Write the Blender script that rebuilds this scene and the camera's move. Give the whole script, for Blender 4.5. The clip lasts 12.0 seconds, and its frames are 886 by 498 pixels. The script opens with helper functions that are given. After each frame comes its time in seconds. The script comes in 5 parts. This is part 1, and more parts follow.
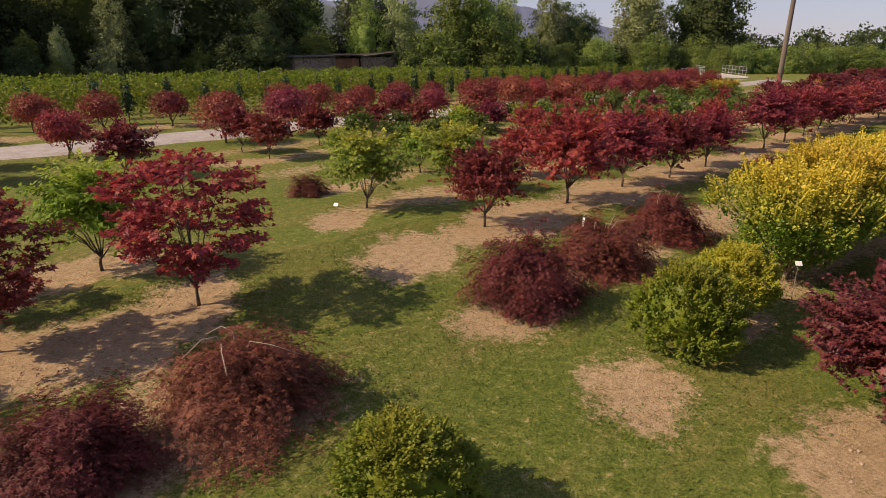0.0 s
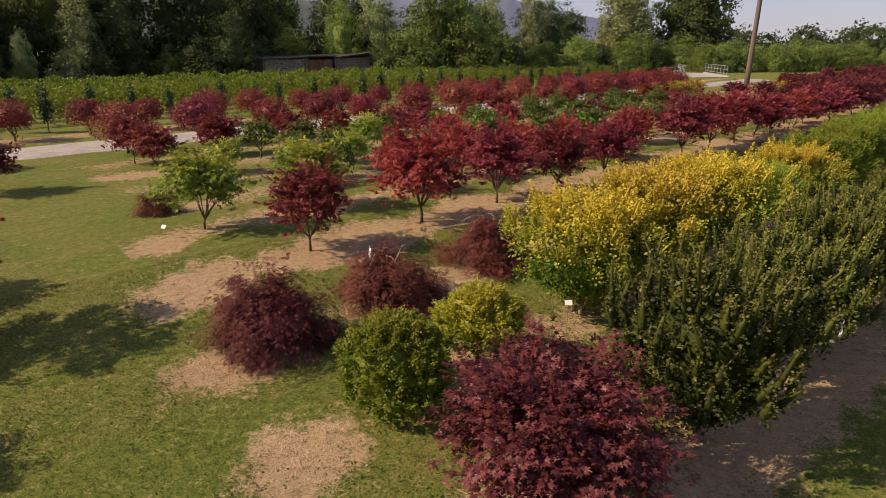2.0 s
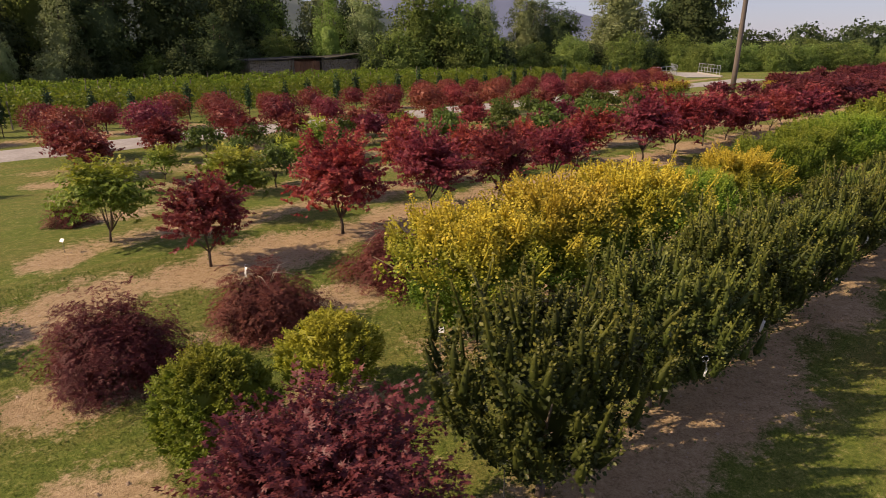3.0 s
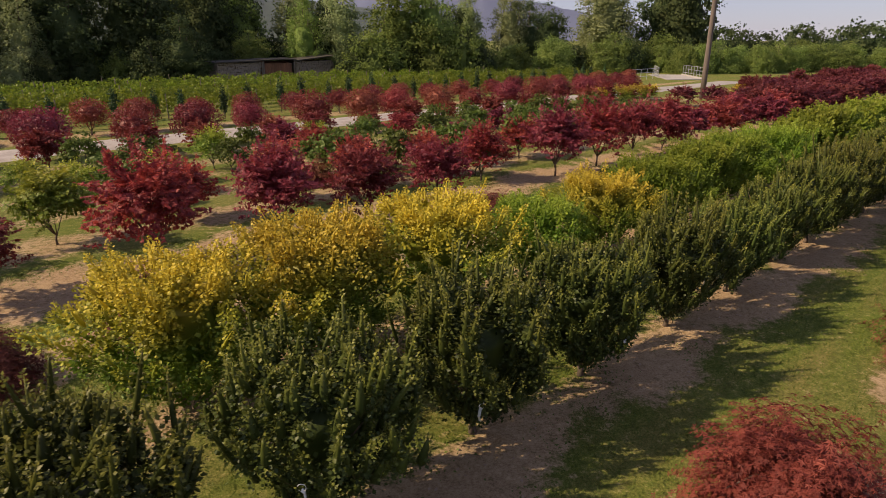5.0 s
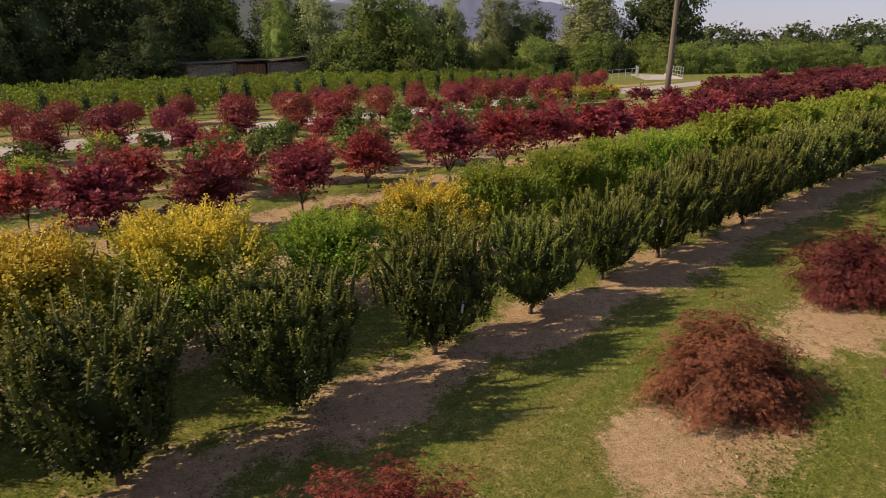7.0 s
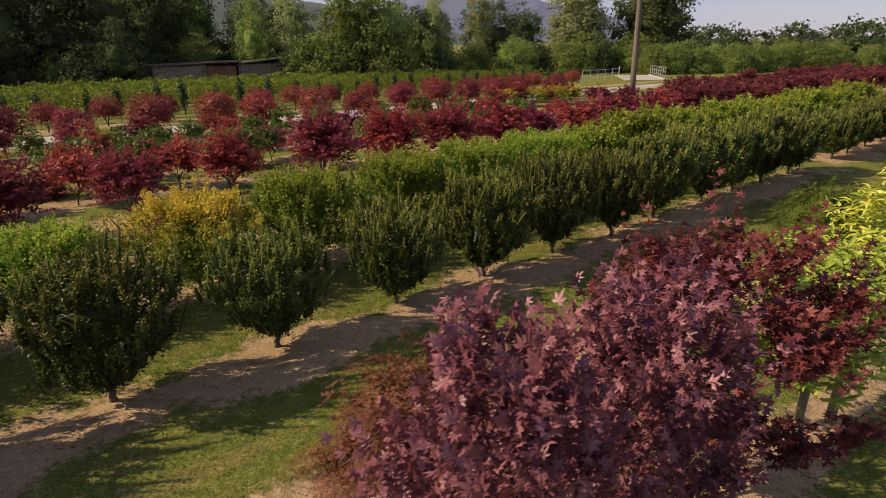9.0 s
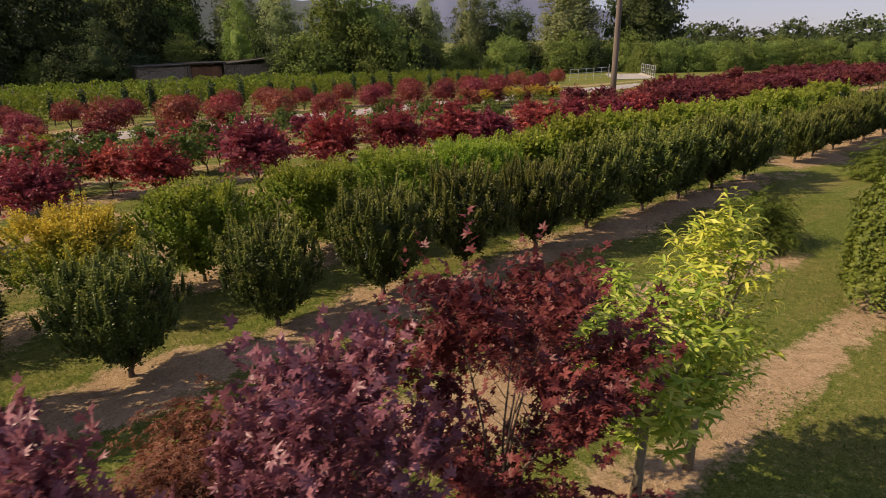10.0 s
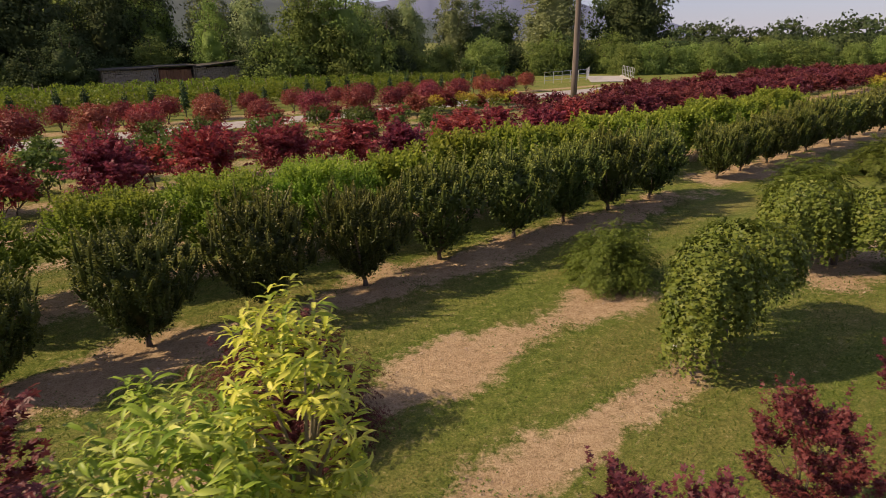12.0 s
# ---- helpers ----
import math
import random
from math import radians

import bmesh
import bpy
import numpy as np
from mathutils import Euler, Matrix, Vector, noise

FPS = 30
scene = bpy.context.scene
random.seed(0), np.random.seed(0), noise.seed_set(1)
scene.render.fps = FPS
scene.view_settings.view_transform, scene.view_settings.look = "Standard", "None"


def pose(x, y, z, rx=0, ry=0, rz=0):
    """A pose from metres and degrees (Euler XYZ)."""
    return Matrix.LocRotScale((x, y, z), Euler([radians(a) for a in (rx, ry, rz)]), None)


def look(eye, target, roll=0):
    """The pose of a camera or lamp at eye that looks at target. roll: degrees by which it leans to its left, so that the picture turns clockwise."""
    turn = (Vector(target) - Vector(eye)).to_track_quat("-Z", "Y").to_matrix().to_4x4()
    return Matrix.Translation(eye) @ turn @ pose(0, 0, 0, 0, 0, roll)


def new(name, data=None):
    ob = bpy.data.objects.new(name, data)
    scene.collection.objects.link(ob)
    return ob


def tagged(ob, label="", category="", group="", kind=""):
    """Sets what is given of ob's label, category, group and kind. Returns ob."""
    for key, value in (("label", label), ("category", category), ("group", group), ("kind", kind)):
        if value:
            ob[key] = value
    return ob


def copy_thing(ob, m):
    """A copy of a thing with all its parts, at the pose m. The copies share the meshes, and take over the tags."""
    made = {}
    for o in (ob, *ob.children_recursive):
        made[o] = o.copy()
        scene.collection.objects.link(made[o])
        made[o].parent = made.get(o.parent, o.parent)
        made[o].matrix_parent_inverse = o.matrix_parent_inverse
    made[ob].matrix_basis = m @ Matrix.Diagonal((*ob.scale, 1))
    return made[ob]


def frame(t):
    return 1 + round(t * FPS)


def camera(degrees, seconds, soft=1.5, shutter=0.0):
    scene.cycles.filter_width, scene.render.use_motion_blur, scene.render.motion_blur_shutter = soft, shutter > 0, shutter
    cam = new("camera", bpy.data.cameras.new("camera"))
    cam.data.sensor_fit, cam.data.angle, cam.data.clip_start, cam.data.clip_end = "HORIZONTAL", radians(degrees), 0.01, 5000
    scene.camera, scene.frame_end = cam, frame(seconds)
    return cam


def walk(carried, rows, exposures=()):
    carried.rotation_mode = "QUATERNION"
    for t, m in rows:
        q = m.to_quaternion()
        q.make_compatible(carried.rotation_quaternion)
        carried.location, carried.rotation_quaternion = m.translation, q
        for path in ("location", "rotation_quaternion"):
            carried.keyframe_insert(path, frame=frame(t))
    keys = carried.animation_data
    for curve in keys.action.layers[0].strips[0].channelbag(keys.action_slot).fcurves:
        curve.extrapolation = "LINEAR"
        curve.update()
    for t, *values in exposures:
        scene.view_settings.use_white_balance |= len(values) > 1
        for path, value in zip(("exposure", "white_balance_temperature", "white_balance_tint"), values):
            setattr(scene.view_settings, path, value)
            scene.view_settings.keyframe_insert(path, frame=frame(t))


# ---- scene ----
PATH = [
    (0, (1.144, -2.125, 4.388), (1.45, -0.257, 3.743), 0.6),
    (0.5, (2.189, -1.983, 4.454), (2.489, -0.115, 3.807), 0.6),
    (1, (3.33, -1.881, 4.558), (3.627, -0.012, 3.909), 0.6),
    (1.5, (4.41, -1.856, 4.646), (4.703, 0.014, 3.997), 0.5),
    (2, (5.646, -1.839, 4.799), (5.928, 0.03, 4.146), 0.3),
    (2.5, (6.773, -1.578, 4.825), (7.046, 0.292, 4.169), 0.0),
    (3, (7.946, -1.247, 4.834), (8.212, 0.625, 4.182), 0.0),
    (5, (12.397, 0.02, 5.03), (12.643, 1.894, 4.378), -0.0),
    (5.5, (13.474, 0.177, 5.033), (13.716, 2.052, 4.382), 0.0),
    (6, (14.645, 0.257, 5.08), (14.879, 2.134, 4.431), 0.1),
    (6.5, (15.753, 0.255, 5.14), (15.977, 2.133, 4.487), -0.1),
    (7, (16.949, 0.384, 5.102), (17.166, 2.262, 4.449), -0.2),
    (9, (21.825, 1.777, 4.739), (22.007, 3.662, 4.095), -0.5),
    (9.5, (22.919, 1.99, 4.796), (23.092, 3.875, 4.149), -0.6),
    (10, (24.079, 2.315, 4.863), (24.246, 4.199, 4.214), -0.8),
    (10.5, (25.154, 2.594, 4.922), (25.313, 4.479, 4.272), -0.9),
    (11, (26.26, 2.908, 4.966), (26.415, 4.793, 4.317), -0.9),
    (11.5, (27.288, 3.289, 5.016), (27.439, 5.175, 4.367), -0.9),
    (12, (28.396, 3.679, 5.091), (28.542, 5.565, 4.441), -0.9),
]
cam = camera(72.3, 12.0, 0.8, 0.15)
walk(cam, [(t, look(eye, target, roll)) for t, eye, target, roll in PATH], exposures=[(0, 0.33, 7300, 19), (12, 0.33, 7300, 19)])

# ---- daylight ----
SUN_AZ, SUN_EL = 182.0, 37.0   # degrees from +x, above the horizon
world = bpy.data.worlds.new("sky")
scene.world = world
world.use_nodes = True
wn = world.node_tree
wn.nodes.clear()
sky = wn.nodes.new("ShaderNodeTexSky")
sky.sky_type, sky.sun_disc = "NISHITA", False
sky.sun_elevation, sky.sun_rotation = radians(SUN_EL), radians(90.0 - SUN_AZ)
sky.dust_density, sky.air_density, sky.ozone_density = 0.3, 1.0, 4.0
back = wn.nodes.new("ShaderNodeBackground")
back.inputs["Strength"].default_value = 0.12
wout = wn.nodes.new("ShaderNodeOutputWorld")
haze = wn.nodes.new("ShaderNodeMix")
haze.data_type = "RGBA"
haze.inputs[0].default_value = 0.7
haze.inputs[7].default_value = (2.2, 2.4, 3.75, 1)
wn.links.new(sky.outputs[0], haze.inputs[6])
wn.links.new(haze.outputs[2], back.inputs[0])
wn.links.new(back.outputs[0], wout.inputs[0])
lamp = bpy.data.lights.new("sun", "SUN")
lamp.energy, lamp.angle, lamp.color = 5.0, radians(0.6), (1.0, 0.86, 0.64)
sun = new("sun", lamp)
sun_to = Vector((math.cos(radians(SUN_EL)) * math.cos(radians(SUN_AZ)), math.cos(radians(SUN_EL)) * math.sin(radians(SUN_AZ)), math.sin(radians(SUN_EL))))
sun.matrix_world = look(sun_to * 300, (0, 0, 0))

# ---- plan: u runs along the planted rows, v across them ----
DU = np.array([0.8222, 0.5692])
DV = np.array([-0.5692, 0.8222])
ROW_TURN = math.degrees(math.atan2(DU[1], DU[0]))


def at(u, v, z=0.0):
    p = DU * u + DV * v
    return Vector((p[0], p[1], z))


# ---- materials ----
def nodes_of(name):
    m = bpy.data.materials.new(name)
    m.use_nodes = True
    t = m.node_tree
    return m, t, t.nodes["Principled BSDF"], t.nodes["Material Output"]


def ramp(t, stops, fac):
    r = t.nodes.new("ShaderNodeValToRGB")
    e = r.color_ramp.elements
    while len(e) < len(stops):
        e.new(0.5)
    for el, (p, c) in zip(e, stops):
        el.position, el.color = p, (*c, 1)
    t.links.new(fac, r.inputs[0])
    return r.outputs[0]


def noise_tex(t, scale, detail=4.0, vec=None, rough=0.55):
    n = t.nodes.new("ShaderNodeTexNoise")
    n.inputs["Scale"].default_value, n.inputs["Detail"].default_value, n.inputs["Roughness"].default_value = scale, detail, rough
    if vec is not None:
        t.links.new(vec, n.inputs["Vector"])
    return n.outputs["Fac"]


def mix(t, fac, a, b, kind="MIX"):
    m = t.nodes.new("ShaderNodeMix")
    m.data_type, m.blend_type = "RGBA", kind
    for sock, val in ((m.inputs[0], fac), (m.inputs[6], a), (m.inputs[7], b)):
        if isinstance(val, (int, float)):
            sock.default_value = val
        elif isinstance(val, tuple):
            sock.default_value = (*val, 1)
        else:
            t.links.new(val, sock)
    return m.outputs[2]


def mathn(t, op, a, b=0.0, c=None):
    m = t.nodes.new("ShaderNodeMath")
    m.operation = op
    for sock, val in zip(m.inputs, (a, b, 0.0 if c is None else c)):
        if isinstance(val, (int, float)):
            sock.default_value = val
        else:
            t.links.new(val, sock)
    return m.outputs[0]


def leaf_material(name, low, mid, high, tip=None, tip_at=(0.5, 0.8), rough=0.5, glow=0.3, clump=3.0, single=0.45, spec=0.2, by_age=False, vary=0.5):
    """Leaves: a colour for each leaf, another tone for each plant, and the tone of the young growth towards the top."""
    m, t, b, out = nodes_of(name)
    geo, info = t.nodes.new("ShaderNodeNewGeometry"), t.nodes.new("ShaderNodeObjectInfo")
    tc = t.nodes.new("ShaderNodeTexCoord")
    tuft = noise_tex(t, clump, 2.0, tc.outputs["Object"])
    share = mathn(t, "MULTIPLY_ADD", tuft, 1.9 * (1 - single), mathn(t, "MULTIPLY_ADD", geo.outputs["Random Per Island"], single, -0.45 * (1 - single)))
    col = ramp(t, ((0.0, low), (0.5, mid), (1.0, high)), share)
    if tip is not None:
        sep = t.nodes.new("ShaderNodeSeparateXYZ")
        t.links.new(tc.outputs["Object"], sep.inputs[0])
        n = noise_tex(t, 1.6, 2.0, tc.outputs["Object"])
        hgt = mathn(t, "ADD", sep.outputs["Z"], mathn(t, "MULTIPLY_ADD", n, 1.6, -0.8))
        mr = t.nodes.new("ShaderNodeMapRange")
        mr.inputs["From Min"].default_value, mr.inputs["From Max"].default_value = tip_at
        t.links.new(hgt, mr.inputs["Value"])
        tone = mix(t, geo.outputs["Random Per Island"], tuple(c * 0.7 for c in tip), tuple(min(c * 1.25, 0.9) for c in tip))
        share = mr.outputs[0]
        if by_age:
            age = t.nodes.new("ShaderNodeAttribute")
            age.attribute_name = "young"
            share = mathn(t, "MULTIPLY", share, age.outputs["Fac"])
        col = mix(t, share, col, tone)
    hsv = t.nodes.new("ShaderNodeHueSaturation")
    t.links.new(col, hsv.inputs["Color"])
    t.links.new(mathn(t, "MULTIPLY_ADD", info.outputs["Random"], vary, 1.0 - vary / 2), hsv.inputs["Value"])
    t.links.new(mathn(t, "MULTIPLY_ADD", info.outputs["Random"], 0.03, 0.485), hsv.inputs["Hue"])
    t.links.new(hsv.outputs[0], b.inputs["Base Color"])
    b.inputs["Roughness"].default_value = rough
    b.inputs["Specular IOR Level"].default_value = spec
    tr = t.nodes.new("ShaderNodeBsdfTranslucent")
    t.links.new(hsv.outputs[0], tr.inputs["Color"])
    ms = t.nodes.new("ShaderNodeMixShader")
    ms.inputs[0].default_value = glow
    t.links.new(b.outputs[0], ms.inputs[1])
    t.links.new(tr.outputs[0], ms.inputs[2])
    t.links.new(ms.outputs[0], out.inputs["Surface"])
    return m


def rough_material(name, stops, scale, bump=0.3, rough=0.85, detail=6.0, stretch=None, metal=0.0):
    m, t, b, out = nodes_of(name)
    tc = t.nodes.new("ShaderNodeTexCoord")
    vec = tc.outputs["Object"]
    if stretch:
        mp = t.nodes.new("ShaderNodeMapping")
        mp.inputs["Scale"].default_value = stretch
        t.links.new(vec, mp.inputs["Vector"])
        vec = mp.outputs[0]
    fine, broad = noise_tex(t, scale, detail, vec), noise_tex(t, scale * 0.13, 3.0, vec)
    f = mathn(t, "MULTIPLY_ADD", broad, 0.5, mathn(t, "MULTIPLY", fine, 0.5))
    t.links.new(ramp(t, stops, f), b.inputs["Base Color"])
    b.inputs["Roughness"].default_value, b.inputs["Metallic"].default_value = rough, metal
    bp = t.nodes.new("ShaderNodeBump")
    bp.inputs["Strength"].default_value, bp.inputs["Distance"].default_value = bump, 0.02
    t.links.new(fine, bp.inputs["Height"])
    t.links.new(bp.outputs[0], b.inputs["Normal"])
    return m


BARK = rough_material("grey_brown_bark", ((0.3, (0.05, 0.035, 0.025)), (0.7, (0.16, 0.12, 0.09))), 30, 0.5, stretch=(1, 1, 0.25))
BARK_PALE = rough_material("pale_olive_bark", ((0.3, (0.13, 0.10, 0.06)), (0.7, (0.30, 0.25, 0.16))), 25, 0.4, stretch=(1, 1, 0.25))
POLE_WOOD = rough_material("weathered_pole_wood", ((0.3, (0.075, 0.06, 0.05)), (0.7, (0.20, 0.16, 0.13))), 12, 0.4, stretch=(1, 1, 0.06))
PLANK = rough_material("brown_plank_wood", ((0.3, (0.10, 0.045, 0.025)), (0.7, (0.24, 0.11, 0.06))), 10, 0.4, stretch=(1, 1, 0.15))
STAKE = rough_material("grey_stake_wood", ((0.3, (0.10, 0.08, 0.06)), (0.7, (0.24, 0.2, 0.16))), 18, 0.4, stretch=(1, 1, 0.1))
LOG_END = rough_material("cut_log_ends", ((0.3, (0.14, 0.11, 0.09)), (0.7, (0.32, 0.27, 0.22))), 9, 0.3)
HOUSE_ROOF = rough_material("pale_grey_roof_sheets", ((0.3, (0.45, 0.44, 0.43)), (0.7, (0.6, 0.59, 0.57))), 3, 0.2)
ROOFING = rough_material("mossy_roof_sheet", ((0.35, (0.03, 0.026, 0.022)), (0.6, (0.055, 0.048, 0.036)), (0.8, (0.05, 0.06, 0.022))), 3, 0.4)
GALV = rough_material("galvanised_steel", ((0.3, (0.45, 0.46, 0.47)), (0.7, (0.62, 0.63, 0.64))), 14, 0.05, 0.45, metal=0.6)
CONCRETE = rough_material("pale_concrete", ((0.3, (0.27, 0.25, 0.225)), (0.7, (0.42, 0.395, 0.36))), 6, 0.2)
TAG_WHITE = rough_material("white_plastic_tag", ((0.3, (0.74, 0.74, 0.72)), (0.7, (0.84, 0.84, 0.82))), 20, 0.02, 0.4)
GLASS_DARK = rough_material("dark_car_glass", ((0.3, (0.02, 0.022, 0.025)), (0.7, (0.03, 0.033, 0.036))), 3, 0.0, 0.08)
WALL_PALE = rough_material("pale_render_wall", ((0.3, (0.55, 0.53, 0.49)), (0.7, (0.7, 0.68, 0.64))), 1.5, 0.05)
CABLE = rough_material("dark_cable", ((0.3, (0.03, 0.03, 0.03)), (0.7, (0.05, 0.05, 0.05))), 20, 0.0, 0.6)

RED = leaf_material("red_maple_leaves", (0.122, 0.0232, 0.0244), (0.2928, 0.0427, 0.0427), (0.5734, 0.1281, 0.083), spec=0.3, single=0.5, glow=0.4)
CRIMSON = leaf_material("crimson_maple_leaves", (0.118, 0.024, 0.032), (0.255, 0.042, 0.054), (0.43, 0.092, 0.098), spec=0.3, single=0.5, glow=0.4)
WINE = leaf_material("dark_wine_red_leaves", (0.0813, 0.0225, 0.0263), (0.1625, 0.0375, 0.0425), (0.2562, 0.0625, 0.0625), vary=0.3, glow=0.4)
RUSSET = leaf_material("russet_red_leaves", (0.099, 0.0253, 0.022), (0.2035, 0.0396, 0.0341), (0.341, 0.088, 0.0638), spec=0.3, single=0.4, glow=0.35)
DARKRED = leaf_material("brown_red_lacy_leaves", (0.085, 0.028, 0.022), (0.155, 0.043, 0.034), (0.25, 0.072, 0.053), glow=0.25, single=0.3)
BRIGHTMOUND = leaf_material("rust_red_lacy_leaves", (0.075, 0.027, 0.018), (0.145, 0.043, 0.029), (0.24, 0.070, 0.045), glow=0.25, single=0.4)
REDMOUND = leaf_material("crimson_lacy_leaves", (0.10, 0.022, 0.022), (0.22, 0.042, 0.038), (0.36, 0.080, 0.066), glow=0.35, single=0.4, vary=0.1)
PURPLE = leaf_material("purple_maple_leaves", (0.0935, 0.029, 0.0402), (0.2244, 0.0767, 0.0972), (0.402, 0.1776, 0.2057), rough=0.42, spec=0.45, single=0.5)
WINE_PURPLE = leaf_material("dark_wine_purple_leaves", (0.0595, 0.0153, 0.0204), (0.1232, 0.0272, 0.0348), (0.2295, 0.0629, 0.0697), rough=0.45, spec=0.3)
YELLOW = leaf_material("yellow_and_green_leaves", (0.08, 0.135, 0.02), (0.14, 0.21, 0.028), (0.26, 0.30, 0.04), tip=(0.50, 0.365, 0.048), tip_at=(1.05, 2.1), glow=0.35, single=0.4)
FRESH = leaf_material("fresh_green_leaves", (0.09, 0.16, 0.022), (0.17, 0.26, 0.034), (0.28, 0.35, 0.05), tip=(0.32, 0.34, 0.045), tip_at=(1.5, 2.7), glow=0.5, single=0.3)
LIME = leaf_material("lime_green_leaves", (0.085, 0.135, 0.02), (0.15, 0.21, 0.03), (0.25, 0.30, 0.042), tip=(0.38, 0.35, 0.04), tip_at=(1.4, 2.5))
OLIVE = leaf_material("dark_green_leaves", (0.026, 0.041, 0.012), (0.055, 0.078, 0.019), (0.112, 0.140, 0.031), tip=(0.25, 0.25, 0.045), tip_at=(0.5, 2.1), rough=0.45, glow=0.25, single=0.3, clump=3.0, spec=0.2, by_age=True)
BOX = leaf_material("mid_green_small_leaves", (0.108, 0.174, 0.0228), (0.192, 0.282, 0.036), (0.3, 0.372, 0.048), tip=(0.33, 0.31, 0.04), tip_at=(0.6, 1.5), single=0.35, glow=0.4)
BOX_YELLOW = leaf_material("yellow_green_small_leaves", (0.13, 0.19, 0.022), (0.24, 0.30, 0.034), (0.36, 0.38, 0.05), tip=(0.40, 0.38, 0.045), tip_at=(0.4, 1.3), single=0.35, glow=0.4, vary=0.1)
WEEP = leaf_material("bright_green_weeping_leaves", (0.06, 0.10, 0.018), (0.12, 0.165, 0.026), (0.23, 0.26, 0.045), vary=0.2)
MOSSY = leaf_material("olive_green_lacy_leaves", (0.06, 0.085, 0.012), (0.10, 0.13, 0.018), (0.16, 0.18, 0.03))
CHEST = leaf_material("variegated_yellow_long_leaves", (0.14, 0.23, 0.035), (0.50, 0.50, 0.065), (0.76, 0.68, 0.18), rough=0.4, glow=0.4, single=0.75, vary=0.12)
CHEST_GREEN = leaf_material("variegated_green_long_leaves", (0.13, 0.22, 0.032), (0.34, 0.42, 0.055), (0.68, 0.66, 0.18), rough=0.4, glow=0.4, single=0.75, vary=0.12)
YOUNG = leaf_material("deep_green_young_leaves", (0.045, 0.070, 0.014), (0.080, 0.115, 0.021), (0.135, 0.170, 0.032))
VINE = leaf_material("vine_leaves", (0.075, 0.115, 0.014), (0.15, 0.20, 0.024), (0.25, 0.28, 0.036), single=0.35, clump=1.0, glow=0.4)
CONIFER = leaf_material("dark_conifer_sprays", (0.015, 0.04, 0.015), (0.03, 0.065, 0.02), (0.05, 0.09, 0.03), glow=0.1)
WOOD_DARK = leaf_material("dark_woodland_leaves", (0.0358, 0.0582, 0.0269), (0.0762, 0.1064, 0.0448), (0.1456, 0.1736, 0.0728), glow=0.45, clump=0.55, single=0.14, spec=0.03)
WOOD_MID = leaf_material("woodland_leaves", (0.0938, 0.14, 0.04), (0.1875, 0.25, 0.0688), (0.3125, 0.375, 0.115), glow=0.5, clump=0.6, single=0.14, spec=0.03)
WOOD_GREY = leaf_material("silvery_willow_leaves", (0.1375, 0.1725, 0.0825), (0.25, 0.2937, 0.135), (0.3875, 0.4188, 0.2063), glow=0.5, clump=0.6, single=0.14, spec=0.03)
WEED = leaf_material("weed_leaves", (0.08, 0.12, 0.024), (0.12, 0.165, 0.034), (0.17, 0.215, 0.046))
BLADE = leaf_material("grass_blades", (0.055, 0.095, 0.015), (0.11, 0.15, 0.026), (0.22, 0.225, 0.055), clump=0.8)
# Woodland green, with bluish distance haze painted into the darker stops.
HILL = rough_material("wooded_hill_haze_tinted", ((0.35, (0.040, 0.055, 0.060)), (0.55, (0.060, 0.080, 0.066)), (0.75, (0.12, 0.15, 0.07))), 0.02, 0.0)
# Distance haze on the mountain is painted in as a flat pale blue.
HILL_FAR = rough_material("far_mountain_in_haze_tint", ((0.3, (0.10, 0.12, 0.19)), (0.7, (0.11, 0.13, 0.20))), 0.004, 0.0)
TWIG = rough_material("bare_pale_twig", ((0.3, (0.28, 0.22, 0.16)), (0.7, (0.45, 0.37, 0.28))), 30, 0.2)
PEBBLE = rough_material("dry_soil_clods", ((0.3, (0.26, 0.17, 0.11)), (0.7, (0.50, 0.38, 0.27))), 4, 0.3)

# ---- mesh helpers ----
def mesh_from(name, verts, faces, mats, smooth=False, slots=None):
    """faces: a list of index tuples, or arrays of one face size each."""
    me = bpy.data.meshes.new(name)
    if isinstance(faces, list):
        me.from_pydata([tuple(v) for v in verts], [], faces)
    else:
        n, k = faces.shape
        me.vertices.add(len(verts))
        me.vertices.foreach_set("co", np.asarray(verts, np.float32).ravel())
        me.loops.add(n * k)
        me.loops.foreach_set("vertex_index", faces.astype(np.int32).ravel())
        me.polygons.add(n)
        me.polygons.foreach_set("loop_start", np.arange(0, n * k, k, dtype=np.int32))
        me.polygons.foreach_set("loop_total", np.full(n, k, np.int32))
        me.update(calc_edges=True)
    for m in mats if isinstance(mats, (list, tuple)) else [mats]:
        me.materials.append(m)
    if slots is not None:
        me.polygons.foreach_set("material_index", np.asarray(slots, np.int32))
    if smooth:
        me.polygons.foreach_set("use_smooth", np.ones(len(me.polygons), bool))
    me.validate()
    return me


def part(name, bm, material, parent, label=""):
    """Links a bmesh, or a ready mesh, as one object under a thing or a part."""
    if isinstance(bm, bmesh.types.BMesh):
        me = bpy.data.meshes.new(name)
        bm.to_mesh(me)
        bm.free()
        me.materials.append(material)
    else:
        me = bm
    ob = new(name, me)
    ob.parent = parent
    return tagged(ob, label)


def box(bm, lo, hi, bevel=0.0):
    r = bmesh.ops.create_cube(bm, size=1.0)
    vs = r["verts"]
    size, mid = [h - l for l, h in zip(lo, hi)], [(h + l) / 2 for l, h in zip(lo, hi)]
    bmesh.ops.scale(bm, vec=size, verts=vs)
    bmesh.ops.translate(bm, vec=mid, verts=vs)
    if bevel:
        es = list({e for v in vs for e in v.link_edges})
        bmesh.ops.bevel(bm, geom=es, offset=bevel, segments=2, affect="EDGES")
    return bm


